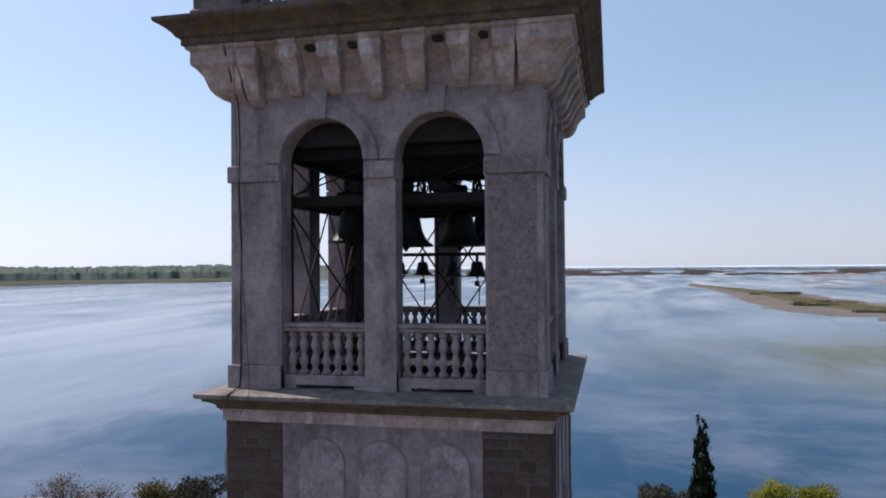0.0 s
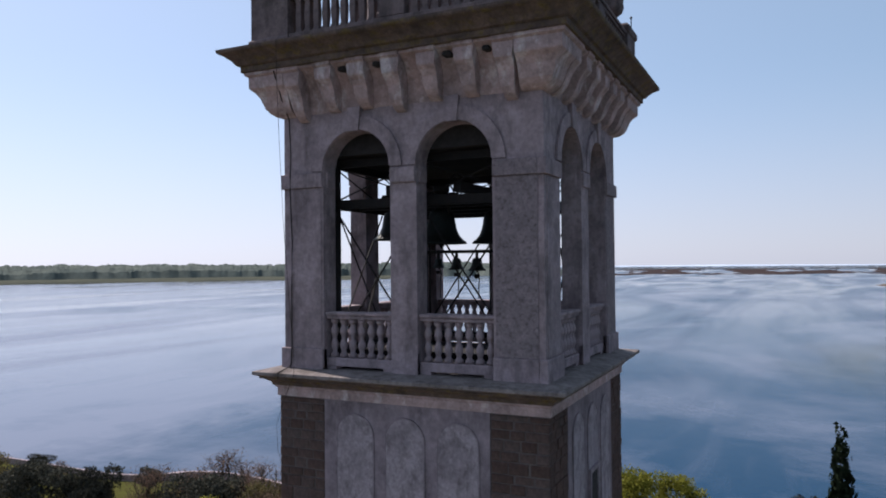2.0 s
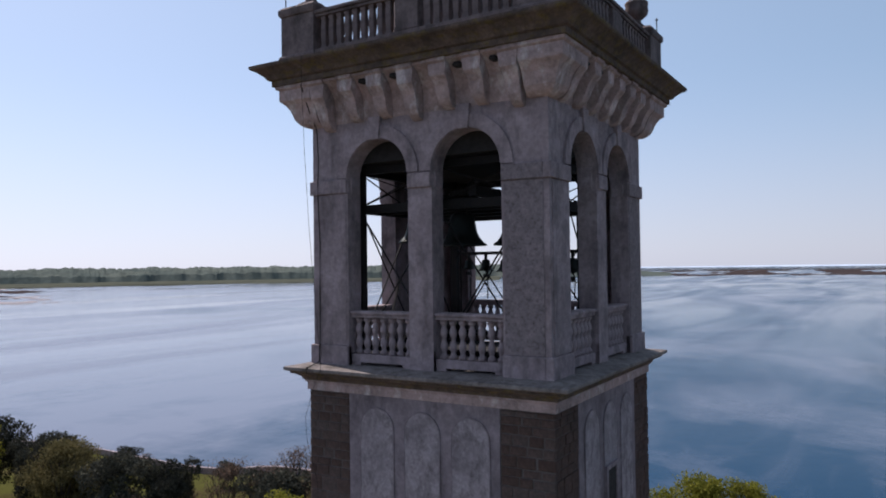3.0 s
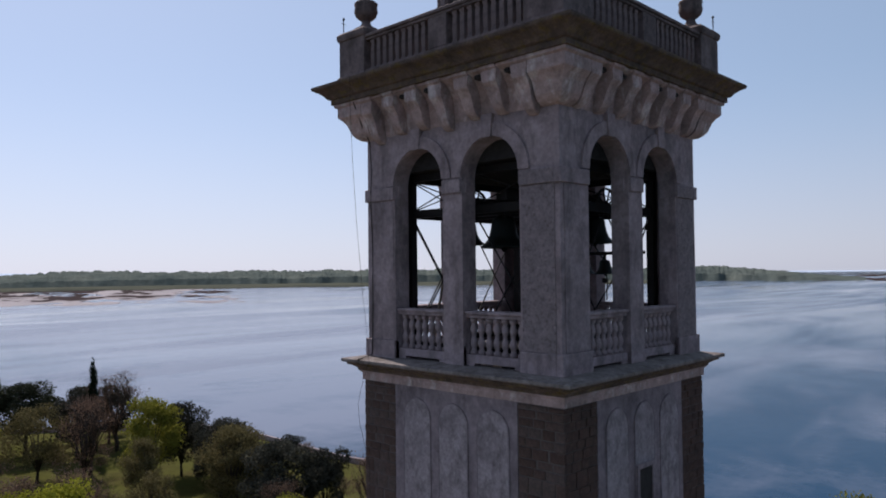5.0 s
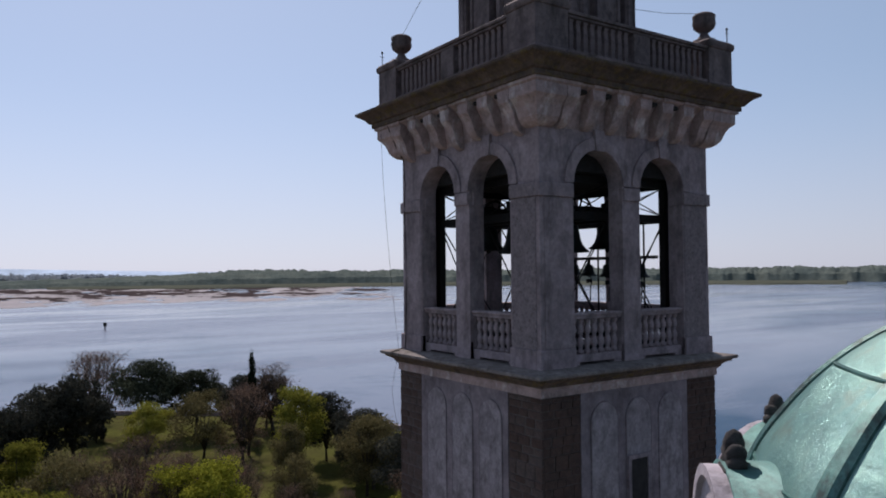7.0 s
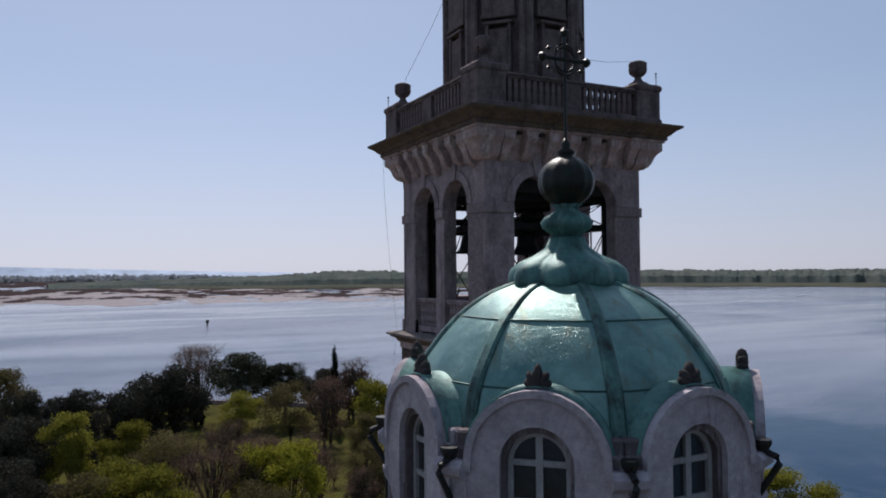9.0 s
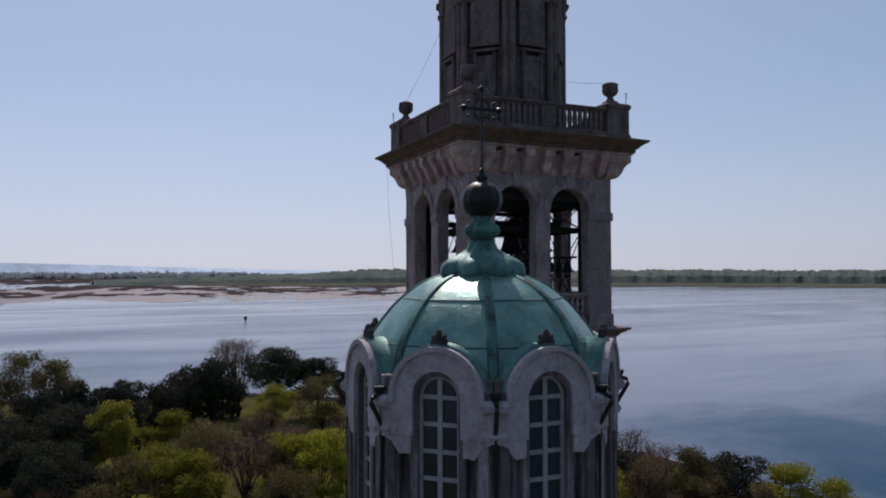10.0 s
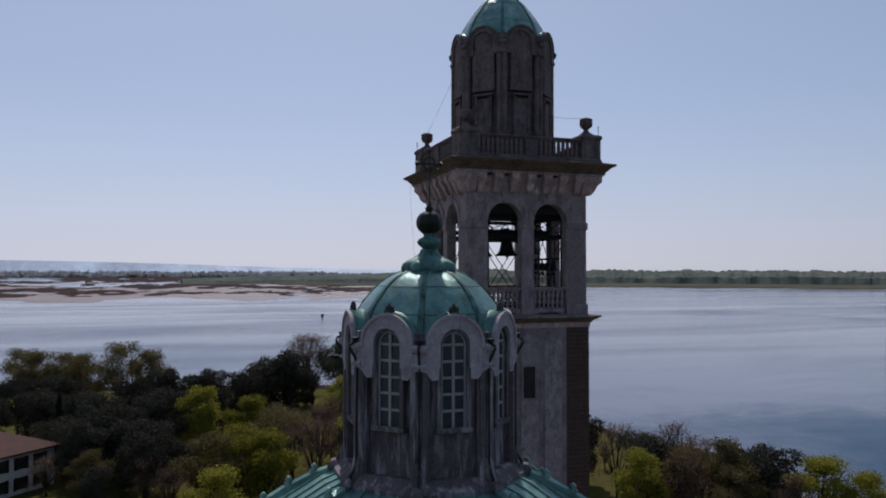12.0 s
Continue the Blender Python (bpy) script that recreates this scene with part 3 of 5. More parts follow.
def lantern(name, label, cx, cy, base, eave, apo, dome, crown, wall_mat, low_mat, win_w, win_z0, win_z1, arch_r, ring_w, glazed, turn=0.0):
    """An eight-sided lantern: walls, arched windows, gabled arches, copper dome, knob, ball and cross."""
    top = empty(name, label, "lantern", pose(cx, cy, 0, 0, 0, math.degrees(turn)))
    face = 2 * apo * math.tan(math.pi / 8)
    oct_r = apo / math.cos(math.pi / 8)
    # the drum, with its face centres at 0, 45, 90 degrees
    part("drum_wall", lathe(bmesh.new(), [(oct_r * 0.925, base), (oct_r * 0.925, eave)], 8, turn=math.pi / 8), low_mat, top, "stained pale plaster drum")
    # dome shell, pinched between the arches
    def pinch(z, f):
        low = max(0.0, 1 - (z - dome[0][1]) / 0.8)
        return 1.012 - (0.035 + 0.06 * low) * (0.5 + 0.5 * math.cos(8 * math.tau * f))
    bm = bmesh.new()
    n = 64
    loops = []
    for r, z in dome:
        loops.append([(r * pinch(z, i / n) * math.cos(math.tau * i / n), r * pinch(z, i / n) * math.sin(math.tau * i / n), z) for i in range(n)])
    rings(bm, loops)
    shell = part("dome", bm, COPPER, top, "green patinated copper dome", smooth=True)
    for i in range(8):
        a = math.pi / 8 + i * math.pi / 4
        m = Matrix.Rotation(a, 4, "Z")
        bm = bmesh.new()
        pr = [(r * 1.018, z) for r, z in dome]
        loops = []
        for j, (r, z) in enumerate(pr):
            w = 0.04 + 0.045 * r / pr[0][0]
            loops.append([(r - 0.12, -w, z), (r - 0.005, -w, z + 0.01), (r + 0.018, -w * 0.6, z + 0.02), (r + 0.018, w * 0.6, z + 0.02), (r - 0.005, w, z + 0.01), (r - 0.12, w, z)])
        rings(bm, loops)
        part("rib", moved(bm, m), RIB, shell, "broad raised copper rib, shading in its colour, with dark streaks")
        # standing seams across each field
    for j in (len(dome) // 3, 2 * len(dome) // 3):
        r, z = dome[j]
        bm = bmesh.new()
        q = 64
        rings(bm, [[((r * pinch(z, i / q) + o) * math.cos(math.tau * i / q), (r * pinch(z, i / q) + o) * math.sin(math.tau * i / q), z + h) for i in range(q)] for o, h in ((-0.02, -0.012), (0.008, -0.006), (0.008, 0.010), (-0.02, 0.016))], True, False)
        part("seam", bm, DARK_SEAM, shell)
    # faces
    for i in range(8):
        m = Matrix.Rotation(i * math.pi / 4 + math.pi / 2, 4, "Z")  # local -y is outward
        y = -apo
        # wall sheet round the window, with pilasters at the corners
        bm = bmesh.new()
        for s in (-1, 1):
            x = s * (face / 2 - 0.13)
            box(bm, x - 0.13, x + 0.10, y - 0.02, y + 0.25, base + 0.45, win_z1 - 0.02, bevel=0.02)
            box(bm, x - 0.09, x + 0.06, y - 0.07, y + 0.2, base + 0.7, win_z1 - 0.35, bevel=0.02)
            box(bm, x - 0.15, x + 0.11, y - 0.10, y + 0.2, base + 0.2, base + 0.68, bevel=0.03)
            box(bm, x - 0.17, x + 0.12, y - 0.072, y + 0.2, win_z1 - 0.34, win_z1 - 0.16, bevel=0.03)
        part("pilaster", moved(bm, m), low_mat, top)
        bm = bmesh.new()
        arch_ring(bm, 0, win_w / 2, win_w / 2 + 0.10, win_z0, win_z1 - win_w / 2, y - 0.03, y + 0.25)
        box(bm, -win_w / 2 - 0.14, win_w / 2 + 0.14, y - 0.06, y + 0.25, win_z0 - 0.12, win_z0 - 0.003, bevel=0.02)
        part("window_surround", moved(bm, m), low_mat, top)
        # arched gable, a solid ring that stands proud, with a copper barrel roof behind it
        zc = win_z1 - win_w / 2 + 0.02
        bm = bmesh.new()
        arch_ring(bm, 0, win_w / 2 + 0.05, arch_r, zc - 0.55, zc, y - 0.10, y + 0.12, 18)
        arch_ring(bm, 0, arch_r - 0.06, arch_r + 0.012, zc - 0.1, zc, y - 0.14, y + 0.05, 18)
        part("arch_gable", moved(bm, m), wall_mat, top, "rounded plaster gable")
        if glazed:
            for sx in (-1, 1):
                # curled shoulder that carries the gable out to the corner
                pts = [(win_w / 2 + 0.08, zc - 0.80), (0.55, zc - 0.82), (0.63, zc - 0.74), (0.66, zc - 0.64), (0.74, zc - 0.60), (0.84, zc - 0.58), (0.85, zc - 0.08), (0.80, zc + 0.02), (0.72, zc - 0.03), (0.66, zc - 0.15), (win_w / 2 + 0.08, zc - 0.2)]
                bm = rings(bmesh.new(), [[(sx * px, py, pz) for px, pz in pts] for py in (y - 0.085, y + 0.1)])
                bmesh.ops.bevel(bm, geom=[e for e in bm.edges if e.calc_length() < 0.17 and abs(e.verts[0].co.y - e.verts[1].co.y) < 0.01], offset=0.012, segments=1, affect="EDGES")
                part("shoulder", moved(bm, m), wall_mat, top)
        else:
            # framed blind panel low on the face
            for px, pw, z0, z1, out in ((-0.34, 0.05, base, 34.42, 0.07), (0.34, 0.05, base, 34.42, 0.07), (0.0, 0.45, 34.43, 34.52, 0.11), (0.0, 0.29, base, 34.3, 0.03)):
                bm = box(bmesh.new(), px - pw, px + pw, y - out, y + 0.2, z0, z1, bevel=0.01)
                part("panel_frame", moved(bm, m), low_mat, top)
        bm = bmesh.new()
        arch_ring(bm, 0, arch_r - 0.02, arch_r + 0.04, zc - 0.1, zc, y - 0.04, y + ring_w, 30)
        part("gable_roof", moved(bm, m), ROOF_COPPER, shell, smooth=True)
        bm = bmesh.new()
        # palmette on the gable's crown: five ridged leaves fanned out from a low foot
        zp = zc + arch_r - 0.04
        box(bm, -0.12, 0.12, y - 0.05, y + 0.11, zp, zp + 0.07, bevel=0.015)
        for lean, tall in ((-62, 0.15), (-32, 0.19), (0, 0.24), (32, 0.19), (62, 0.15)):
            leaf = lathe(bmesh.new(), [(0.02, 0.0), (0.045, 0.06), (0.052, tall * 0.65), (0.035, tall * 0.9), (0.006, tall)], 7)
            bmesh.ops.transform(leaf, matrix=Matrix.Translation((0, y + 0.03, zp + 0.05)) @ Matrix.Rotation(radians(lean), 4, "Y") @ Matrix.Diagonal((0.9, 1.35, 1.0, 1.0)), verts=leaf.verts)
            stem = bpy.data.meshes.new("leaf")
            leaf.to_mesh(stem)
            leaf.free()
            bm.from_mesh(stem)
            bpy.data.meshes.remove(stem)
        if glazed:
            part("acroterion", moved(bm, m), CREST, top, "dark leaf-shaped crest", smooth=True)
        else:
            bm.free()
        # window
        pane_top = win_z1
        bm = arch_plate(bmesh.new(), 0, win_w / 2, win_z0, win_z1 - win_w / 2, y + (0.10 if glazed else -0.04), y + 0.12)
        win = part("window", moved(bm, m), GLASS if glazed else PARAPET, top, "dark dusty arched window" if glazed else "blind arched stone panel")
        if glazed:
            bm = bmesh.new()
            box(bm, -0.035, 0.035, y + 0.06, y + 0.099, win_z0, win_z1 - 0.01)
            part("mullion", moved(bm, m), FRAME, win, "white painted glazing bar")
            q = 5
            for j in range(q):
                z = win_z0 + (win_z1 - win_w / 2 - win_z0) * (j + 1) / q
                bm = bmesh.new()
                box(bm, -win_w / 2, win_w / 2, y + 0.065, y + 0.099, z - 0.03, z + 0.03)
                part("glazing_bar", moved(bm, m), FRAME, win)
            bm = bmesh.new()
            arch_ring(bm, 0, win_w / 2 - 0.05, win_w / 2 + 0.001, win_z0, win_z1 - win_w / 2, y + 0.055, y + 0.102)
            part("window_frame", moved(bm, m), FRAME, win)
        # scroll corbel and rain pipe at the corner
        mc = Matrix.Rotation(i * math.pi / 4 + math.pi / 2 + math.pi / 8, 4, "Z")
        R = -oct_r
        bm = bmesh.new()
        rings(bm, [[(s * 0.17, R + p, zc + q) for p, q in ((0.2, 0.02), (-0.10, 0.0), (-0.16, -0.06), (-0.15, -0.14), (-0.06, -0.20), (-0.04, -0.40), (-0.10, -0.48), (-0.06, -0.56), (0.2, -0.6))] for s in (-1, 1)])
        part("scroll_corbel", moved(bm, mc), wall_mat, top)
        bm = bmesh.new()
        tube(bm, [(0, R - 0.08, zc + 0.02), (0, R - 0.24, zc - 0.04), (0, R - 0.26, zc - 0.10), (0, R - 0.09, zc - 0.38), (0, R - 0.05, zc - 0.46), (0, R - 0.05, base + 1.0), (0, R - 0.2, base + 0.75), (0, R - 0.2, base + 0.35), (0, R - 0.34, base + 0.1)], 0.035, 7)
        lathe(bm, [(0.05, zc + 0.0), (0.09, zc + 0.08), (0.09, zc + 0.12)], 8, 0, R - 0.10)
        if glazed:
            part("rain_pipe", moved(bm, mc), LEAD, top, "dark zigzag rain pipe")
        else:
            bm.free()
    # cap, knob, ball, cross
    s = crown
    z = dome[-1][1]
    r = dome[-1][0]
    bm = bmesh.new()
    n = 48
    prof = [(r * 0.92, z - 0.06), (r * 0.98, z - 0.02), (r * 1.0, z + 0.02), (1.0 * r, z + 0.10 * s), (0.95 * r, z + 0.18 * s), (0.80 * r, z + 0.26 * s), (0.56 * r, z + 0.34 * s), (0.37 * r, z + 0.43 * s), (0.29 * r, z + 0.56 * s)]
    n = 96
    lobe = [0.96 + 0.19 * abs(math.cos(4 * math.tau * i / n)) for i in range(n)]
    rings(bm, [[(q * lobe[i] * math.cos(math.tau * i / n), q * lobe[i] * math.sin(math.tau * i / n), h) for i in range(n)] for q, h in prof])
    part("cap", bm, ROOF_COPPER, top, "lobed copper cap", smooth=True)
    n = 48
    zk = z + 0.54 * s
    bm = bmesh.new()
    prof = [(0.12, zk), (0.17, zk + 0.05), (0.26, zk + 0.13), (0.28, zk + 0.20), (0.24, zk + 0.27), (0.14, zk + 0.33), (0.12, zk + 0.38), (0.18, zk + 0.42)]
    rings(bm, [[(q * s * (1 + 0.16 * math.cos(8 * math.tau * i / n)) * math.cos(math.tau * i / n), q * s * (1 + 0.16 * math.cos(8 * math.tau * i / n)) * math.sin(math.tau * i / n), zk + (h - zk) * s) for i in range(n)] for q, h in prof])
    part("knob", bm, ROOF_COPPER, top, "ribbed copper knob", smooth=True)
    zb = zk + 0.40 * s
    bm = bmesh.new()
    prof = [(0.13, 0.0)] + [(0.34 * math.sin(math.pi * (0.12 + 0.80 * i / 10)), 0.30 - 0.32 * math.cos(math.pi * (0.12 + 0.80 * i / 10))) for i in range(11)] + [(0.10, 0.64), (0.12, 0.67), (0.05, 0.72), (0.06, 0.76), (0.025, 0.84)]
    rings(bm, [[(q * s * (1 + (0.03 if q > 0.2 else 0) * math.cos(12 * math.tau * i / n)) * math.cos(math.tau * i / n), q * s * (1 + (0.03 if q > 0.2 else 0) * math.cos(12 * math.tau * i / n)) * math.sin(math.tau * i / n), zb + h * s) for i in range(n)] for q, h in prof])
    part("ball", bm, DARK_COPPER, top, "dark ribbed bronze ball", smooth=True)
    zc = zb + 0.82 * s
    bm = bmesh.new()
    rod(bm, (0, 0, zc - 0.05), (0, 0, zc + 1.30 * s), 0.022 * s)
    zz = zc + 1.0 * s
    tube(bm, [(0, 0.15 * s * math.cos(math.tau * j / 20), zz + 0.15 * s * math.sin(math.tau * j / 20)) for j in range(21)], 0.014)
    for sx in (-1, 1):
        rod(bm, (0, 0, zz), (0, sx * 0.30 * s, zz), 0.024 * s)
        lathe(bm, [(0.01, zz - 0.06), (0.05, zz - 0.03), (0.06, zz), (0.05, zz + 0.03), (0.01, zz + 0.06)], 8, 0, sx * 0.33 * s)
        for q in (-1, 1):
            tube(bm, [(0, sx * 0.03, zz + q * 0.20 * s), (0, sx * 0.12 * s, zz + q * 0.15 * s), (0, sx * 0.15 * s, zz + q * 0.03)], 0.014)
            lathe(bm, [(0.005, zz + q * 0.12 - 0.03), (0.035, zz + q * 0.12), (0.005, zz + q * 0.12 + 0.03)], 7, 0, sx * 0.24 * s)
    lathe(bm, [(0.01, zc + 1.28 * s), (0.05, zc + 1.31 * s), (0.06, zc + 1.35 * s), (0.01, zc + 1.41 * s)], 8)
    part("cross", bm, DARK_COPPER, top, "wrought cross with ball ends")
    return top


def eased(points, n=4):
    """The same outline with rounder steps (Catmull-Rom)."""
    out = []
    for k in range(len(points) - 1):
        p = [Vector(points[min(max(k + d, 0), len(points) - 1)]) for d in (-1, 0, 1, 2)]
        for i in range(n):
            f = i / n
            out.append(tuple(0.5 * (2 * p[1] + (p[2] - p[0]) * f + (2 * p[0] - 5 * p[1] + 4 * p[2] - p[3]) * f * f + (3 * p[1] - p[0] - 3 * p[2] + p[3]) * f ** 3)))
    return out + [tuple(points[-1])]


CH = (12.75, -7.38)
church_dome = [(2.02, 25.02), (1.97, 25.30), (1.89, 25.62), (1.78, 25.90), (1.61, 26.15), (1.42, 26.38), (1.20, 26.58), (0.94, 26.75), (0.64, 26.87)]
lantern("church_lantern", "eight-sided plaster lantern with green copper dome and cross", CH[0], CH[1], 21.3, 25.30, 2.0, eased(church_dome), 1.0, WHITE, STAINED, 0.62, 23.25, 25.46, 0.70, 0.8, True)
tower_dome = [(2.24, 36.7), (2.13, 37.05), (1.96, 37.5), (1.74, 37.95), (1.52, 38.32), (1.28, 38.66), (1.03, 38.97), (0.80, 39.2), (0.62, 39.34)]
lantern("tower_lantern", "eight-sided stone lantern with green copper dome atop the belfry", 0, 0, 31.5, 36.8, 2.12, eased(tower_dome), 1.0, PARAPET, PARAPET, 0.80, 34.75, 37.15, 0.70, 0.4, False)


# ---- bells in the belfry ----
def beam(bm, a, b, w, h):
    a, b = Vector(a), Vector(b)
    q = (b - a).to_track_quat("Z", "Y").to_matrix()
    return rings(bm, [[p + q @ Vector((x, y, 0)) for x, y in ((-w, -h), (w, -h), (w, h), (-w, h))] for p in (a, b)])


frame_thing = empty("bell_stand", "dark riveted steel bell stand with diagonal tie rods", "bell stand", pose(0, 0, 25.1))
P = 2.02


def frame_part(name, bm):
    bmesh.ops.translate(bm, vec=(0, 0, -25.1), verts=bm.verts)
    return part(name, bm, IRON, frame_thing)


for k in range(4):
    m = side(k)
    frame_part("post", moved(box(bmesh.new(), P - 0.09, P + 0.09, -P - 0.09, -P + 0.09, 25.1, 29.32), m))
    for z, h in ((28.36, 0.09), (29.2, 0.08), (25.35, 0.06)):
        frame_part("beam", moved(beam(bmesh.new(), (-P + 0.1, -P, z), (P - 0.1, -P, z), 0.06, h), m))
    for u in (-1.0, 1.0):
        frame_part("tie_rod", moved(rod(bmesh.new(), (u - 0.98, -P + 0.03, 25.45), (u + 0.98, -P + 0.03, 28.25), 0.018), m))
        frame_part("tie_rod", moved(rod(bmesh.new(), (u + 0.98, -P - 0.02, 25.45), (u - 0.98, -P - 0.02, 28.25), 0.018), m))
        frame_part("tie_rod", moved(rod(bmesh.new(), (u - 0.95, -P, 28.45), (u + 0.95, -P, 29.12), 0.015), m))
        frame_part("tie_rod", moved(rod(bmesh.new(), (u + 0.95, -P + 0.04, 28.45), (u - 0.95, -P + 0.04, 29.12), 0.015), m))
for y in (-1.08, -0.2, 0.75):
    frame_part("beam", beam(bmesh.new(), (-P + 0.07, y, 28.40), (P - 0.07, y, 28.40), 0.09, 0.11))
for x in (-0.75, 0.75):
    frame_part("beam", beam(bmesh.new(), (x, -P + 0.07, 28.62), (x, P - 0.07, 28.62), 0.08, 0.10))
frame_part("beam", beam(bmesh.new(), (-P + 0.1, 1.86, 27.42), (P - 0.1, 1.86, 27.42), 0.035, 0.04))
for x in (-1.75, -0.1, 1.5):
    frame_part("post", rod(bmesh.new(), (x, 1.86, 25.4), (x, 1.86, 28.3), 0.025))

BELL = [(0.0, 0.0), (0.30, -0.01), (0.42, -0.07), (0.50, -0.20), (0.54, -0.45), (0.60, -0.75), (0.70, -0.98), (0.84, -1.14), (0.98, -1.24), (1.0, -1.30), (0.95, -1.31), (0.80, -1.16), (0.55, -0.85), (0.30, -0.3)]


def bell(x, y, top, r, label, group, small=False):
    b = empty("bell", label, "bell", pose(x, y, top), group)
    part("bell_body", lathe(bmesh.new(), [(max(q, 0.001) * r, z * r * 1.05) for q, z in BELL], 24), BRONZE, b, smooth=True)
    bm = bmesh.new()
    if small:
        box(bm, -0.03, 0.03, -0.03, 0.03, -0.01, 0.14)
    else:
        box(bm, -r * 0.62, r * 0.62, -0.10, 0.10, 0.08, 0.34, bevel=0.03)
        box(bm, -r * 0.30, r * 0.30, -0.09, 0.09, 0.35, 0.52, bevel=0.03)
        for sx in (-1, 1):
            rod(bm, (sx * 0.10, 0, 0), (sx * 0.10, 0, 0.10), 0.03)
    part("yoke", bm, IRON, b)
    bm = bmesh.new()
    rod(bm, (0, 0, -0.2 * r), (0, 0, -1.30 * r), 0.05 * r)
    lathe(bm, [(0.02 * r, -1.25 * r), (0.12 * r, -1.32 * r), (0.12 * r, -1.42 * r), (0.03 * r, -1.55 * r)], 10)
    part("clapper", bm, IRON, b)
    if not small:
        # ringing wheel beside the yoke
        bm = bmesh.new()
        n = 20
        R = r * 0.95
        tube(bm, [(r * 0.70, R * math.cos(math.tau * i / n), 0.2 + R * math.sin(math.tau * i / n)) for i in range(n // 2 + 3)], 0.03)
        for i in range(0, 11, 2):
            rod(bm, (r * 0.70, 0, 0.2), (r * 0.70, R * math.cos(math.tau * i / n), 0.2 + R * math.sin(math.tau * i / n)), 0.02)
        part("wheel", bm, IRON, b)
    else:
        bm = bmesh.new()
        tube(bm, [(0.0, 0.04, -1.2 * r), (0.0, 0.10, -1.9 * r), (0.04, 0.06, -2.3 * r), (0.05, 0.0, -2.6 * r), (0.04, 0.0, -1.0)], 0.016)
        box(bm, -0.05, 0.05, -0.06, 0.06, -2.2 * r, -1.75 * r)
        part("hammer", bm, IRON, b)
    return b


for x, y, r in ((-1.08, -1.15, 0.46), (-0.03, -1.02, 0.53), (0.85, -0.15, 0.52), (1.2, 0.85, 0.46)):
    bell(x, y, 28.26, r, "large dark bronze bell under its headstock", "large bells")
for x, r in ((-1.5, 0.18), (-1.0, 0.21), (-0.45, 0.23), (0.25, 0.25), (0.83, 0.26), (1.36, 0.26)):
    bell(x, 1.86, 27.26, r, "small dark bronze chime bell on an iron rail", "chime bells", True)

# wooden props leaning inside the belfry
PROP = surface("grey_wood", (0.20, 0.165, 0.14), (0.14, 0.115, 0.10), 4.0, 0.9, 0.3)
for a, b in (((-1.65, -1.75, 25.1), (-1.08, -1.92, 26.85)), ((-1.45, -1.70, 25.1), (-0.34, -1.92, 26.5))):
    tagged(part("wooden_prop", beam(bmesh.new(), a, b, 0.022, 0.022), PROP), "thin grey wooden prop leaning behind the balustrade", "pole", "wooden props")

# loose cable down the tower's corner, and stays between the lantern and the urns
bm = bmesh.new()
tube(bm, [(-2.18, -3.735, 31.4), (-2.16, -3.74, 30.6), (-2.14, -3.70, 29.5), (-2.15, -3.58, 28.0), (-2.13, -3.44, 26.5), (-2.12, -3.30, 25.3), (-2.16, -3.25, 25.0), (-2.35, -3.26, 24.6), (-2.62, -3.2, 24.0), (-2.66, -3.12, 23.5), (-2.5, -2.98, 22.6), (-2.46, -2.92, 19.0), (-2.46, -2.92, 0.1)], 0.0045, 5)
tagged(part("cable", bm, IRON), "thin dark cable hanging loosely down the tower corner", "cable")
bm = tube(bmesh.new(), [(-2.57, -3.32, 30.95), (-2.57, -3.08, 30.45), (-2.56, -2.84, 30.05), (-2.55, -2.80, 29.4), (-2.55, -2.83, 28.9), (-2.55, -2.83, 28.6), (-2.53, -2.80, 27.6), (-2.55, -2.79, 26.6), (-2.53, -2.82, 25.5), (-2.55, -2.83, 25.1), (-2.56, -3.24, 25.01), (-2.56, -3.23, 24.9)], 0.013, 5)
tagged(part("conductor_cable", bm, IRON), "dark wavy conductor cable fixed down the stone pier", "cable")
for sx, sy in ((-1, -1), (1, 1), (1, -1), (-1, 1)):
    bm = tube(bmesh.new(), [(sx * 1.55, sy * 1.55, 36.6 if sx < 0 else 33.75), (sx * 2.1, sy * 2.1, 35.1 if sx < 0 else 33.58), (sx * 2.74, sy * 2.74, 33.5)], 0.006, 4)
    tagged(part("stay_wire", bm, IRON), "thin stay wire from the lantern to an urn", "wire", "stay wires")


# ---- church below the lantern ----
church = empty("church", "church with plaster walls and ribbed copper dome", "church", pose(CH[0], CH[1], 0))
R8 = 6.4 / math.cos(math.pi / 8)
part("drum", lathe(bmesh.new(), [(R8, -0.2), (R8, 15.3), (R8 + 0.35, 15.5), (R8 + 0.4, 15.9), (R8, 16.1)], 8, turn=math.pi / 8), WHITE, church, "pale plaster octagon")
big = [(6.5, 16.1), (6.35, 17.2), (4.85, 18.4), (5.3, 19.5), (4.4, 20.5), (3.4, 21.2), (2.6, 21.65), (2.2, 21.8)]
bm = bmesh.new()
lathe(bm, [(r / math.cos(math.pi / 8), z) for r, z in big], 8, turn=math.pi / 8)
bigdome = part("big_dome", bm, COPPER, church, "pale green copper dome with standing seams")
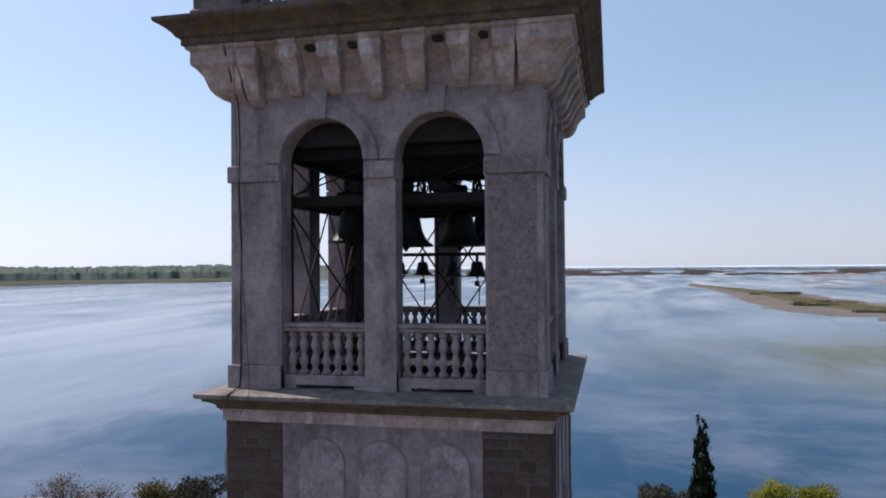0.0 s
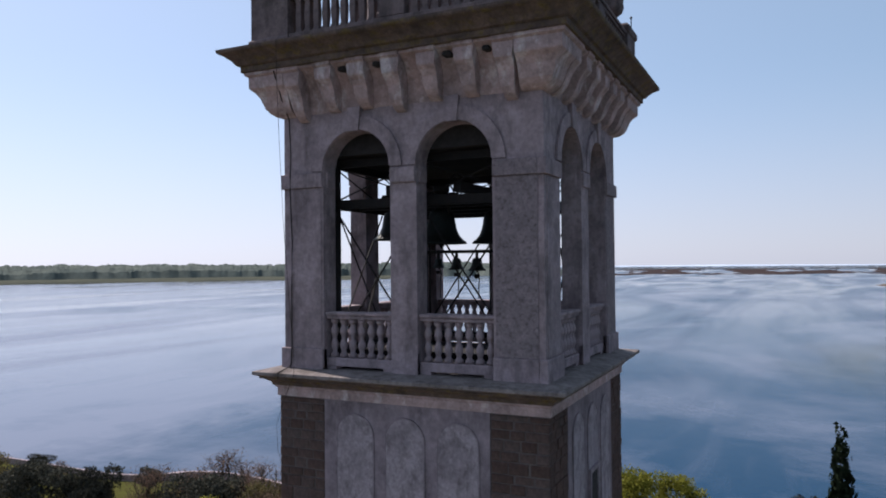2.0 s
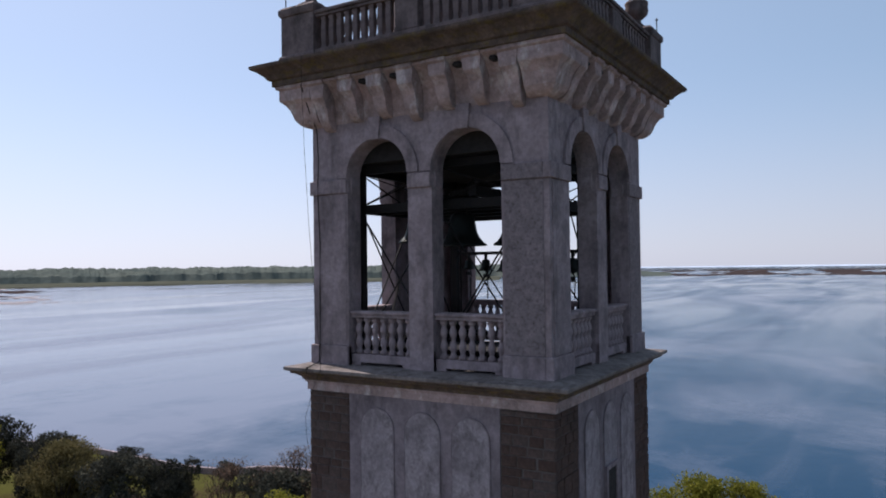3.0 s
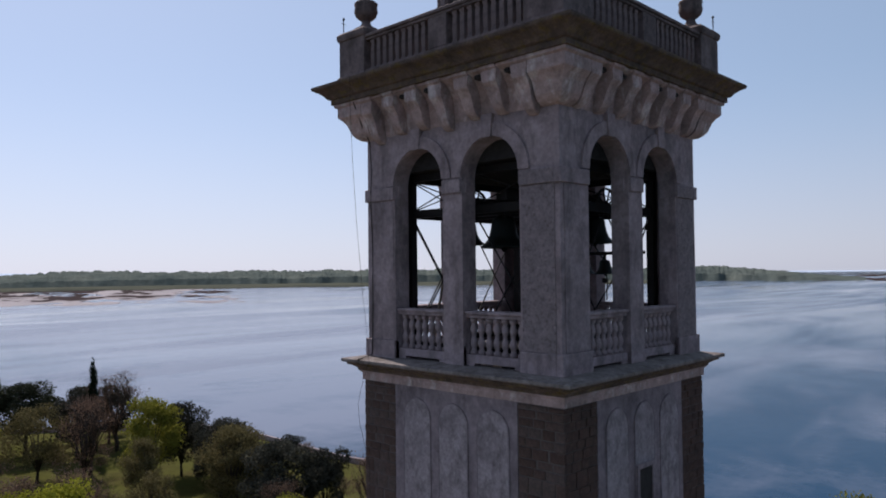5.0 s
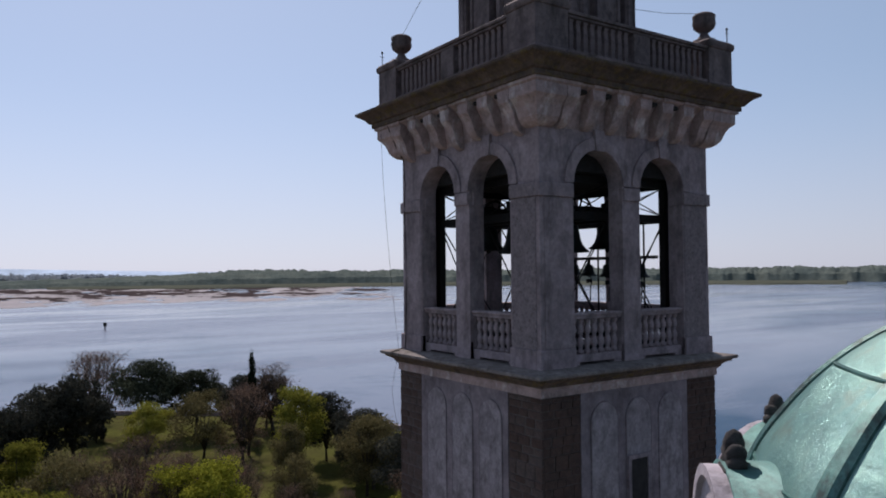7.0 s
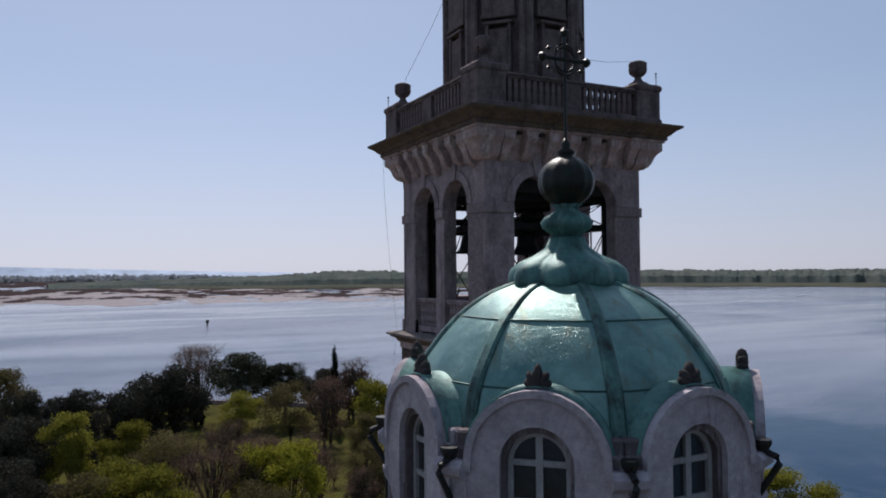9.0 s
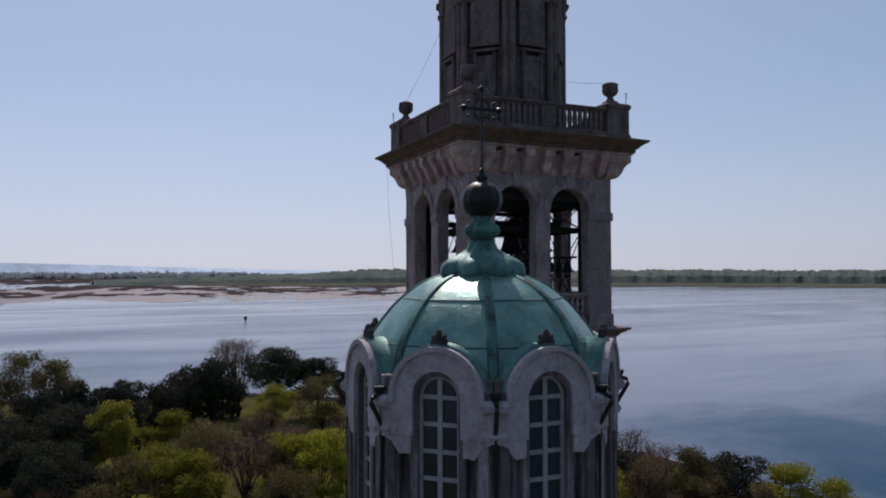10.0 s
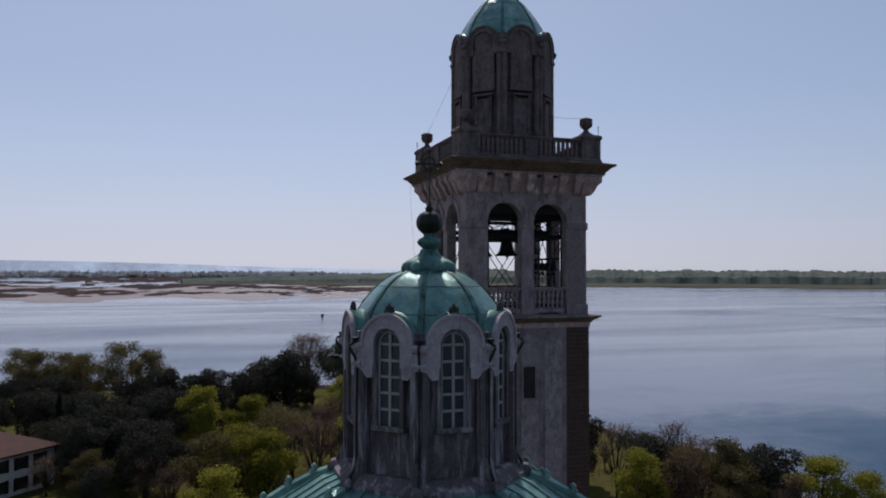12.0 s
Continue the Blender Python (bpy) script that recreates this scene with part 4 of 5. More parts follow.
for i in range(8):
    m = Matrix.Rotation(math.pi / 8 + i * math.pi / 4, 4, "Z")
    loops = []
    for r, z in big:
        r = r / math.cos(math.pi / 8)
        loops.append([(r - 0.1, -0.13, z), (r + 0.1, -0.13, z + 0.05), (r + 0.16, 0, z + 0.08), (r + 0.1, 0.13, z + 0.05), (r - 0.1, 0.13, z)])
    part("rib", moved(rings(bmesh.new(), loops), m), COPPER, bigdome)
    for q in range(5):
        r = (2.75 + 0.62 * q) / math.cos(math.pi / 8)
        for (r0, z0), (r1, z1) in zip(big, big[1:]):
            if r1 <= r * math.cos(math.pi / 8) <= r0:
                f = (r0 - r * math.cos(math.pi / 8)) / (r0 - r1)
                z = z0 + f * (z1 - z0)
        bm = lathe(bmesh.new(), [(0.10, z + 0.05), (0.13, z + 0.14), (0.07, z + 0.20), (0.10, z + 0.25), (0.02, z + 0.33)], 8, r, 0)
        part("crocket", moved(bm, m), COPPER, bigdome, smooth=True)
    # standing seams on each field
    m = Matrix.Rotation(i * math.pi / 4, 4, "Z")
    for u in (-1.8, -1.35, -0.9, -0.45, 0, 0.45, 0.9, 1.35, 1.8):
        pts = [(r, z) for r, z in big if r * math.tan(math.pi / 8) > abs(u) + 0.1]
        if len(pts) > 1:
            bm = rings(bmesh.new(), [[(r - 0.03, u - 0.02, z), (r + 0.05, u - 0.02, z + 0.02), (r + 0.05, u + 0.02, z + 0.02), (r - 0.03, u + 0.02, z)] for r, z in pts])
            part("seam", moved(bm, m), COPPER, bigdome)
bm = lathe(bmesh.new(), [(2.5, 21.5), (2.5, 21.85), (2.35, 21.95), (2.2, 22.1)], 8, turn=math.pi / 8)
part("lantern_base", bm, STAINED, church)
# scrolls at the foot of the lantern
for i in range(8):
    m = Matrix.Rotation(math.pi / 8 + i * math.pi / 4, 4, "Z")
    bm = rings(bmesh.new(), [[(r, s, z) for r, z in ((2.0, 21.6), (2.50, 21.6), (2.60, 21.72), (2.61, 21.88), (2.53, 22.0), (2.43, 22.02), (2.36, 21.96), (2.30, 22.05), (2.26, 22.25), (2.2, 22.5), (2.0, 22.6))] for s in (-0.13, 0.13)])
    bmesh.ops.bevel(bm, geom=[e for e in bm.edges if e.calc_length() < 0.2], offset=0.02, segments=1, affect="EDGES")
    part("scroll", moved(bm, m), STAINED, church)

# ---- trees of the island ----
def foliage(name, a, b, through_light=0.35):
    m = bpy.data.materials.new(name)
    m.use_nodes = True
    n, ln = m.node_tree.nodes, m.node_tree.links.new
    p = n["Principled BSDF"]
    p.inputs["Roughness"].default_value = 1.0
    p.inputs["Specular IOR Level"].default_value = 0.0
    g = n.new("ShaderNodeNewGeometry")
    oi = n.new("ShaderNodeObjectInfo")
    mx = n.new("ShaderNodeMix")
    mx.data_type = "RGBA"
    mx.inputs["A"].default_value, mx.inputs["B"].default_value = (*a, 1), (*b, 1)
    ln(g.outputs["Random Per Island"], mx.inputs["Factor"])
    hv = n.new("ShaderNodeHueSaturation")
    r = n.new("ShaderNodeMapRange")
    r.inputs["To Min"].default_value, r.inputs["To Max"].default_value = 0.75, 1.25
    ln(oi.outputs["Random"], r.inputs["Value"])
    ln(r.outputs["Result"], hv.inputs["Value"])
    ln(mx.outputs["Result"], hv.inputs["Color"])
    ln(hv.outputs["Color"], p.inputs["Base Color"])
    tr = n.new("ShaderNodeBsdfTranslucent")
    ln(hv.outputs["Color"], tr.inputs["Color"])
    ms = n.new("ShaderNodeMixShader")
    ms.inputs["Fac"].default_value = through_light
    ln(p.outputs["BSDF"], ms.inputs[1])
    ln(tr.outputs["BSDF"], ms.inputs[2])
    ln(ms.outputs["Shader"], n["Material Output"].inputs["Surface"])
    return m


LEAF = {
    "dark": foliage("evergreen_leaves", (0.026, 0.027, 0.022), (0.068, 0.066, 0.052), 0.15),
    "yellow": foliage("fresh_leaves", (0.11, 0.115, 0.018), (0.235, 0.22, 0.042), 0.36),
    "fresh": foliage("new_spring_leaves", (0.15, 0.165, 0.018), (0.33, 0.32, 0.045), 0.4),
    "olive": foliage("budding_leaves", (0.072, 0.062, 0.027), (0.15, 0.125, 0.06), 0.3),
    "bare": foliage("budding_twigs", (0.095, 0.062, 0.046), (0.17, 0.11, 0.082), 0.2),
    "pine": foliage("pine_needles", (0.024, 0.029, 0.019), (0.066, 0.072, 0.046), 0.15),
    "cypress": foliage("cypress_leaves", (0.007, 0.012, 0.007), (0.02, 0.027, 0.016), 0.03),
}


def tree_mesh(kind, h, spread, seed):
    """Trunk with limbs, and a crown of many small leaf clumps in uneven lobes."""
    rng = random.Random(seed)
    trunk, crown = bmesh.new(), []
    lobes = []
    if kind == "cypress":
        tube(trunk, [(0, 0, -0.2), (0.03, 0, h * 0.4), (0, 0.02, h * 0.9)], [0.16, 0.10, 0.03], 6)
        for i in range(26):
            f = i / 25
            lobes.append((rng.uniform(-0.12, 0.12), rng.uniform(-0.12, 0.12), h * (0.06 + 0.88 * f), spread * (0.55 + 1.2 * f) * (1 - f) ** 0.6 + 0.10, h * 0.06))
    else:
        lean = (rng.uniform(-0.4, 0.4), rng.uniform(-0.4, 0.4))
        fork = h * (rng.uniform(0.16, 0.26) if kind != "pine" else 0.34)
        r0 = 0.022 * h
        tube(trunk, [(0, 0, -0.2), (lean[0] * 0.3, lean[1] * 0.3, fork * 0.6), (lean[0] * 0.6, lean[1] * 0.6, fork)], [r0 * 1.3, r0, r0 * 0.85], 7)
        limbs = 8 if kind != "bare" else 13
        for i in range(limbs):
            a = math.tau * i / limbs + rng.uniform(-0.4, 0.4)
            reach = spread * rng.uniform(0.45, 0.85) * (0.5 if i % 3 == 0 else 1)
            up = h * (rng.uniform(0.62, 0.80) if i % 3 else rng.uniform(0.84, 0.93))
            if kind == "dark":
                up = h * rng.uniform(0.62, 0.86)
            if kind == "pine":
                up = h * (rng.uniform(0.60, 0.80) if i % 3 else rng.uniform(0.82, 0.90))
            p0 = Vector((lean[0] * 0.6, lean[1] * 0.6, fork * rng.uniform(0.7, 1.0)))
            p2 = Vector((reach * math.cos(a), reach * math.sin(a), up))
            p1 = p0.lerp(p2, 0.5) + Vector((rng.uniform(-0.3, 0.3), rng.uniform(-0.3, 0.3), h * 0.05))
            tube(trunk, [p0, p1, p2], [r0 * 0.55, r0 * 0.32, r0 * 0.12], 5)
            lobes.append((p2.x, p2.y, p2.z, spread * rng.uniform(0.30, 0.48), h * rng.uniform(0.09, 0.15)))
            if kind == "bare" or kind == "olive":
                for _ in range(9 if kind == "bare" else 4):
                    q = p1.lerp(p2, rng.uniform(0.1, 1.0))
                    e = q + Vector((rng.uniform(-1, 1) * spread * 0.35, rng.uniform(-1, 1) * spread * 0.35, rng.uniform(0.08, 0.24) * h))
                    e.z = min(e.z, h)
                    tube(trunk, [q, q.lerp(e, 0.5) + Vector((rng.uniform(-0.1, 0.1), rng.uniform(-0.1, 0.1), 0.1)), e], [r0 * 0.16, r0 * 0.10, r0 * 0.05], 3)
        for i in range(11):
            a = math.tau * i / 11 + rng.uniform(-0.3, 0.3)
            q = rng.uniform(0.35, 0.8) * spread
            lobes.append((q * math.cos(a), q * math.sin(a), h * (rng.uniform(0.28, 0.66) if kind != "pine" else rng.uniform(0.40, 0.70)), spread * rng.uniform(0.28, 0.46), h * rng.uniform(0.10, 0.16)))
        lobes.append((0, 0, h * 0.88, spread * 0.38, h * 0.11))
    count = {"pine": 13000, "dark": 12000, "yellow": 11000, "fresh": 11000, "olive": 9000, "bare": 3000, "cypress": 4200}[kind]
    size = {"pine": 0.16, "dark": 0.17, "yellow": 0.155, "fresh": 0.15, "olive": 0.145, "bare": 0.09, "cypress": 0.16}[kind]
    weights = [l[3] ** 2 for l in lobes]
    verts, faces = [], []
    for l in rng.choices(lobes, weights, k=count):
        d = Vector((rng.gauss(0, 1), rng.gauss(0, 1), rng.gauss(0, 1))).normalized()
        f = rng.uniform(0.55, 1.06) if kind in ("dark", "pine", "cypress") else rng.uniform(0.25, 1.08)
        bump = 1 + 0.28 * noise.noise((d.x * 2.2 + l[0], d.y * 2.2 + l[1], d.z * 2.2 + seed))
        c = Vector((l[0] + d.x * l[3] * f * bump, l[1] + d.y * l[3] * f * bump, min(l[2] + d.z * l[4] * f * bump, h)))
        u = Vector((rng.gauss(0, 1), rng.gauss(0, 1), rng.gauss(0, 0.7))).normalized()
        v = u.cross(Vector((rng.gauss(0, 1), rng.gauss(0, 1), rng.gauss(0, 1)))).normalized()
        a, b = size * rng.uniform(0.6, 1.4), size * rng.uniform(0.4, 0.9)
        i = len(verts)
        verts += [c - u * a, c + v * b, c + u * a * 0.9, c - v * b * 0.8]
        faces.append((i, i + 1, i + 2, i + 3))
    me = bpy.data.meshes.new("crown")
    me.from_pydata(verts, [], faces)
    me.materials.append(LEAF[kind])
    return trunk, me


MODEL = {}
WORDS = {"pine": "dark umbrella pine with spreading crown on a bare trunk", "dark": "dark evergreen tree with dense rounded crown", "yellow": "tree with yellow-green spring leaves", "fresh": "round tree in bright fresh yellow-green leaf", "olive": "budding olive-green tree with thin open crown", "bare": "bare brown tree with budding twigs", "cypress": "slender dark green cypress tree"}


def model(kind, variant):
    key = (kind, variant)
    if key not in MODEL:
        spread = {"pine": 4.6, "dark": 4.1, "yellow": 3.9, "fresh": 4.0, "olive": 4.2, "bare": 3.4, "cypress": 0.85}[kind] * (1 + 0.1 * variant)
        MODEL[key] = tree_mesh(kind, 10.0, spread, 17 + 31 * variant + len(kind))
    return MODEL[key]


TRUNKS = {}


def plant(kind, x, y, h, variant=0, wide=1.0):
    """A tree of height h standing at (x, y)."""
    trunk_bm, crown_me = model(kind, variant)
    t = empty("cypress" if kind == "cypress" else "tree", WORDS[kind], "tree", Matrix.LocRotScale((x, y, 0.05), Euler((0, 0, (x * 7.3 + y * 3.1) % 6.28)), (h / 10 * wide, h / 10 * wide, h / 10)), "island trees")
    key = (kind, variant)
    if key not in TRUNKS:
        TRUNKS[key] = part("trunk", trunk_bm, BARK, t, smooth=True)
    else:
        again("trunk", TRUNKS[key], t, Matrix())
    c = new("crown", crown_me)
    c.parent = t
    return t


DARK = [(-97, -18, 11), (-94, -6, 11), (-100, -2, 12), (-100, 1.5, 13.2), (-82, -27, 10), (-82, -21, 9), (-104, 26, 10.4), (-110, 33, 9.5), (-83, 32, 10), (-71, 31, 9), (-76, 34, 8.5), (-58, 31, 9), (-53, 33, 8.5), (-40, 34, 9), (-32, 43, 9), (8, 53, 7.6), (-41, 37, 7.6), (-90, -30, 9), (-88, -12, 9), (-76, -30, 8), (-104, -12, 10), (8, 58, 6), (-70, -22, 8), (-64, -16, 6.5), (-58, -24, 5.5), (-66, -20, 9), (-74, -24, 9.5), (-60, -19, 8), (-68, -27, 9), (-80, -18, 10.5), (-86, -22, 11), (-95, -36, 9), (-102, -41, 10), (-90, -42, 9), (-108, -36, 9.5)]
YELLOW = [(-78, -13, 10), (-76, -7, 9), (-56, -9, 9), (-51, -6, 9), (-78, 25.5, 11.4), (-97, 10.5, 8.2), (-35, 30, 8), (-28, 46, 8), (-25, 49, 7), (18, 56, 7), (21, 56, 7), (-6, 50, 8.6), (-3, 52, 8), (-42, -12, 8), (-46, 24, 6.5), (-52, -10, 8.4)]
FRESH = [(-56, 8, 9.4), (-59, 5, 8.8)]
OLIVE = [(-35, 35, 8), (-30, 38, 7), (-93.6, 17.6, 9.6), (-125, -43, 11), (-115, -27, 13), (-118, -34, 11), (-112, -22, 12), (-51, -12, 9), (-67, -4, 9), (-33, 39, 9), (-65, 29, 9), (-67, 31, 8.6), (-72, 22, 8), (-60, 18, 7), (-48, 2, 7.5), (-62, -25, 6), (-122, -38, 11), (-132, -47, 11), (-128, -36, 10)]
BARE = [(-26, 41, 7.6), (-33, 34, 8.4), (-118, 8, 14.5), (-68, 2, 9), (-57, -19, 6), (-46, 34, 9), (-42, 39, 9.5), (-104, 32, 12), (-88, 21.5, 11.4), (-93, 24, 10.5), (-134, 9, 13), (-41, 42, 8), (-66, 8, 8), (-62, -2, 8), (-60, 12, 7.5), (-43, 36, 8.4), (-38, 38, 8), (-50, 26, 7), (-72, -18, 6), (-63, 6, 9), (-71, -2, 8.5), (-58, 3, 8), (-66, 13, 8), (-74, 5, 9), (-52, 14, 7), (-58, 0, 9.2), (-60, 5, 9.4)]
PINE = [(-113, 14.0, 13.2), (-111, 21.2, 11.0)]
CYPRESS = [(-103, 28, 15.2), (8.8, 30.5, 18.8), (9.4, 30.8, 13.6), (-84, -32, 10.5), (-62, 32, 8)]
for kind, spots in (("pine", PINE), ("dark", DARK), ("yellow", YELLOW), ("fresh", FRESH), ("olive", OLIVE), ("bare", BARE), ("cypress", CYPRESS)):
    for i, (x, y, h) in enumerate(spots):
        plant(kind, x, y, h * (1.06 if kind in ("yellow", "olive") else 1.0), i % 3, 0.55 if kind == "cypress" else (0.74 if kind in ("dark", "yellow", "olive") else 0.9) + 0.06 * (i % 4))
# low shrubs between the trees
rng = random.Random(5)
for i in range(72):
    a, q = radians(rng.uniform(125, 208)), rng.uniform(0.33, 0.93)
    r = shore(a) * q
    tall = rng.uniform(2.2, 5.5)
    if -104 < r * math.cos(a) < -74 and 2 < r * math.sin(a) < 30:
        tall = 1.6      # open lawn, only low bushes
    plant(("dark", "olive", "bare", "bare")[i % 4], r * math.cos(a), r * math.sin(a), min(tall, 3.0) if q > 0.72 else tall, i % 3, 1.3)

# sea wall along the island's western edge
bm = bmesh.new()
loops = []
for i in range(90):
    a = radians(120 + i)
    r = shore(a) * 0.97
    c, s = math.cos(a), math.sin(a)
    loops.append([(r * c, r * s, -1.2), ((r + 0.6) * c, (r + 0.6) * s, -1.2), ((r + 0.6) * c, (r + 0.6) * s, 0.45), (r * c, r * s, 0.45)])
rings(bm, loops)
tagged(part("sea_wall", bm, STONE), "low grey stone sea wall along the shore", "wall", kind="structure")

# ---- white house among the trees ----
house = empty("house", "white plaster house with dark red clay roof", "house", pose(-71, -39, 0, 0, 0, 48))
part("wall", box(bmesh.new(), -5, 5, -7, 7, -0.2, 4.9), surface("white_house_plaster", (0.52, 0.51, 0.51), (0.42, 0.41, 0.41), 0.5, 0.9, 0.1), house)
bm = bmesh.new()
rings(bm, [[(-5.6, -7.6, 4.85), (5.6, -7.6, 4.85), (5.6, 7.6, 4.85), (-5.6, 7.6, 4.85)], [(-5.6, -7.6, 5.05), (5.6, -7.6, 5.05), (5.6, 7.6, 5.05), (-5.6, 7.6, 5.05)], [(-0.1, -3.2, 6.9), (0.1, -3.2, 6.9), (0.1, 3.2, 6.9), (-0.1, 3.2, 6.9)]])
part("roof", bm, ROOF, house)
for y in (-5, -2.5, 0, 2.5, 5):
    for z in (0.6, 3.0):
        w = part("window", box(bmesh.new(), 5.0, 5.04, y - 0.45, y + 0.45, z, z + 1.4), GLASS, house)
        for s in (-1, 1):
            part("shutter", box(bmesh.new(), 5.0, 5.09, y + s * 0.7 - 0.22, y + s * 0.7 + 0.22, z - 0.05, z + 1.45), DARK_COPPER, w, "dark wooden shutter")
for x in (-3, 0, 3):
    for z in (0.6, 3.0):
        for s in (-1, 1):
            part("window", box(bmesh.new(), x - 0.45, x + 0.45, s * 7.0 - (0.04 if s < 0 else 0), s * 7.0 + (0.04 if s > 0 else 0), z, z + 1.4), GLASS, house)

# ---- marker in the water ----
marker = empty("channel_marker", "dark wooden channel marker standing in the lagoon", "marker", pose(-389, 51.6, -0.9))
part("post", rod(bmesh.new(), (0, 0, 0), (0, 0, 2.6), 0.35, 8), BARK, marker)
part("board", box(bmesh.new(), -0.3, 0.3, -0.8, 0.8, 1.6, 3.4, bevel=0.05), IRON, marker)

# ---- mudflats and the grassy spit ----
def flats(name, material, label, yaw0, yaw1, d0, d1, cut, scale, seed, rows=70, cols=420, z=-0.45):
    """Low irregular banks: cells of a fan where the noise stands over a limit that grows towards the fan's rim."""
    verts, faces, index = [], [], {}

    def at(i, j):
        if (i, j) not in index:
            a = radians(yaw0 + (yaw1 - yaw0) * i / cols)
            d = 1 / (1 / d0 + (1 / d1 - 1 / d0) * j / rows)
            x, y = -d * math.sin(a), d * math.cos(a)
            index[i, j] = len(verts)
            verts.append((x, y, z + 0.1 * noise.noise((x * 0.02, y * 0.02, seed))))
        return index[i, j]
    for i in range(cols):
        for j in range(rows):
            fi, fj = (i + 0.5) / cols, (j + 0.5) / rows
            a = radians(yaw0 + (yaw1 - yaw0) * fi)
            d = 1 / (1 / d0 + (1 / d1 - 1 / d0) * fj)
            p = Vector((a * 20 * scale, 7600 / d * scale, seed))
            v = noise.fractal(p, 0.9, 2.0, 6) + 0.2 * noise.noise(p * 6)
            rim = max(abs(2 * fi - 1), abs(2 * fj - 1)) ** 4
            if v > cut + 1.2 * rim:
                faces.append((at(i, j), at(i + 1, j), at(i + 1, j + 1), at(i, j + 1)))
    me = bpy.data.meshes.new(name)
    me.from_pydata(verts, [], faces)
    me.materials.append(material)
    return tagged(new(name, me), label, "mudflat", kind="stuff")


DARK_MUD = surface("wet_dark_mud", (0.050, 0.038, 0.038), (0.036, 0.029, 0.03), 0.01, 1.0, 0.2, fine=14, spec=0.0)
PALE_MUD = surface("pale_pink_mud", (0.175, 0.145, 0.152), (0.135, 0.118, 0.128), 0.008, 0.6, 0.1, fine=14, spec=0.1)
GRASS_BANK = surface("reed_bank", (0.06, 0.06, 0.034), (0.085, 0.07, 0.048), 0.03, 1.0, 0.3, fine=14, spec=0.0)
flats("mudflat", PALE_MUD, "pale pinkish tidal mud flats", 57, 116, 680, 1750, -0.42, 0.5, 3.1, 90, 560, z=-0.6)
flats("mudbank", DARK_MUD, "dark wet mud banks in the lagoon", 56, 116, 800, 2200, -0.12, 1.3, 7.7, 110, 640)
flats("mudbank", DARK_MUD, "dark low islets in the far lagoon", 74, 116, 1700, 4200, -0.05, 1.0, 12.2)
flats("mudflat", PALE_MUD, "pale mud flats beyond the spit", -42, -10, 780, 2400, -0.22, 0.8, 5.5, z=-0.55)


def bank(name, material, label, half, z, seed):
    """A long low bank along the spit's line, with a ragged edge."""
    line = [Vector(p) for p in ((100, 930), (122, 800), (134, 660), (138, 540), (150, 440), (200, 365), (320, 315), (520, 290))]
    pts = [line[k].lerp(line[k + 1], f / 14) for k in range(len(line) - 1) for f in range(14)]
    loops = []
    for k, p in enumerate(pts):
        way = (pts[min(k + 1, len(pts) - 1)] - pts[max(k - 1, 0)]).normalized()
        out = Vector((way.y, -way.x))
        w = half * (0.25 + 1.0 * min(1, k / 60))
        a = p + out * w * (1 + 0.45 * noise.noise((k * 0.35, 1, seed)))
        b = p - out * w * (0.8 + 0.6 * noise.noise((k * 0.28, 7, seed)))
        loops.append([(a.x, a.y, -0.8), (p.x + out.x * w * 0.6, p.y + out.y * w * 0.6, z), (p.x - out.x * w * 0.5, p.y - out.y * w * 0.5, z), (b.x, b.y, -0.8)])
    return tagged(part(name, rings(bmesh.new(), loops), material), label, "sandbank", kind="stuff")


bank("spit", surface("brown_sand", (0.125, 0.104, 0.095), (0.09, 0.077, 0.072), 0.02, 1.0, 0.2, fine=14, spec=0.05), "low brown sandy spit reaching into the lagoon", 50, -0.35, 1.0)
bank("spit_grass", GRASS_BANK, "reed-covered crest of the sandy spit", 18, 0.4, 5.0)
flats("far_marsh", DARK_MUD, "low marsh along the far shore", -40, 30, 1500, 3800, -0.1, 0.8, 33.0)


# ---- far woods ----
def far_wood(label, yaw0, yaw1, d0, d1, count, h0, h1, seed, material, slim=(0.22, 0.42)):
    """Many small crowns of loose foliage clumps; the wood thins out towards both ends."""
    rng = random.Random(seed)
    verts, faces = [], []
    for _ in range(count):
        yaw = rng.uniform(yaw0, yaw1)
        a = radians(yaw)
        d = d0 + (d1 - d0) * rng.random() ** 1.3
        x, y = -d * math.sin(a), d * math.cos(a)
        ends = min(1.0, 0.25 + (yaw - yaw0) / 12, 0.25 + (yaw1 - yaw) / 12)
        clump = (0.85 + 0.35 * noise.noise((x * 0.004, y * 0.004, seed))) * ends
        h = (h0 + (h1 - h0) * rng.random() ** 1.6) * clump
        r = h1 * rng.uniform(*slim)
        for _ in range(24):
            # a clump of foliage somewhere in the crown, tilted at random
            d1_, b = rng.random() ** 0.5, rng.uniform(0, math.tau)
            f = rng.random() ** 0.7
            c = Vector((x + r * d1_ * math.cos(b), y + r * d1_ * math.sin(b), -0.8 + h * (1 - (1 - f) * 0.95) * (1 - 0.25 * d1_ ** 2)))
            u = Vector((rng.gauss(0, 1), rng.gauss(0, 1), rng.gauss(0, 0.5))).normalized() * h1 * rng.uniform(0.08, 0.17)
            v = u.cross(Vector((rng.gauss(0, 1), rng.gauss(0, 1), rng.gauss(0, 1)))).normalized() * h1 * rng.uniform(0.06, 0.11)
            i = len(verts)
            verts += [c - u, c + v, c + u * 0.9, c - v]
            faces.append((i, i + 1, i + 2, i + 3))
    me = bpy.data.meshes.new("far_wood")
    me.from_pydata(verts, [], faces)
    me.materials.append(material)
    return tagged(new("far_wood", me), label, "wood", kind="stuff")


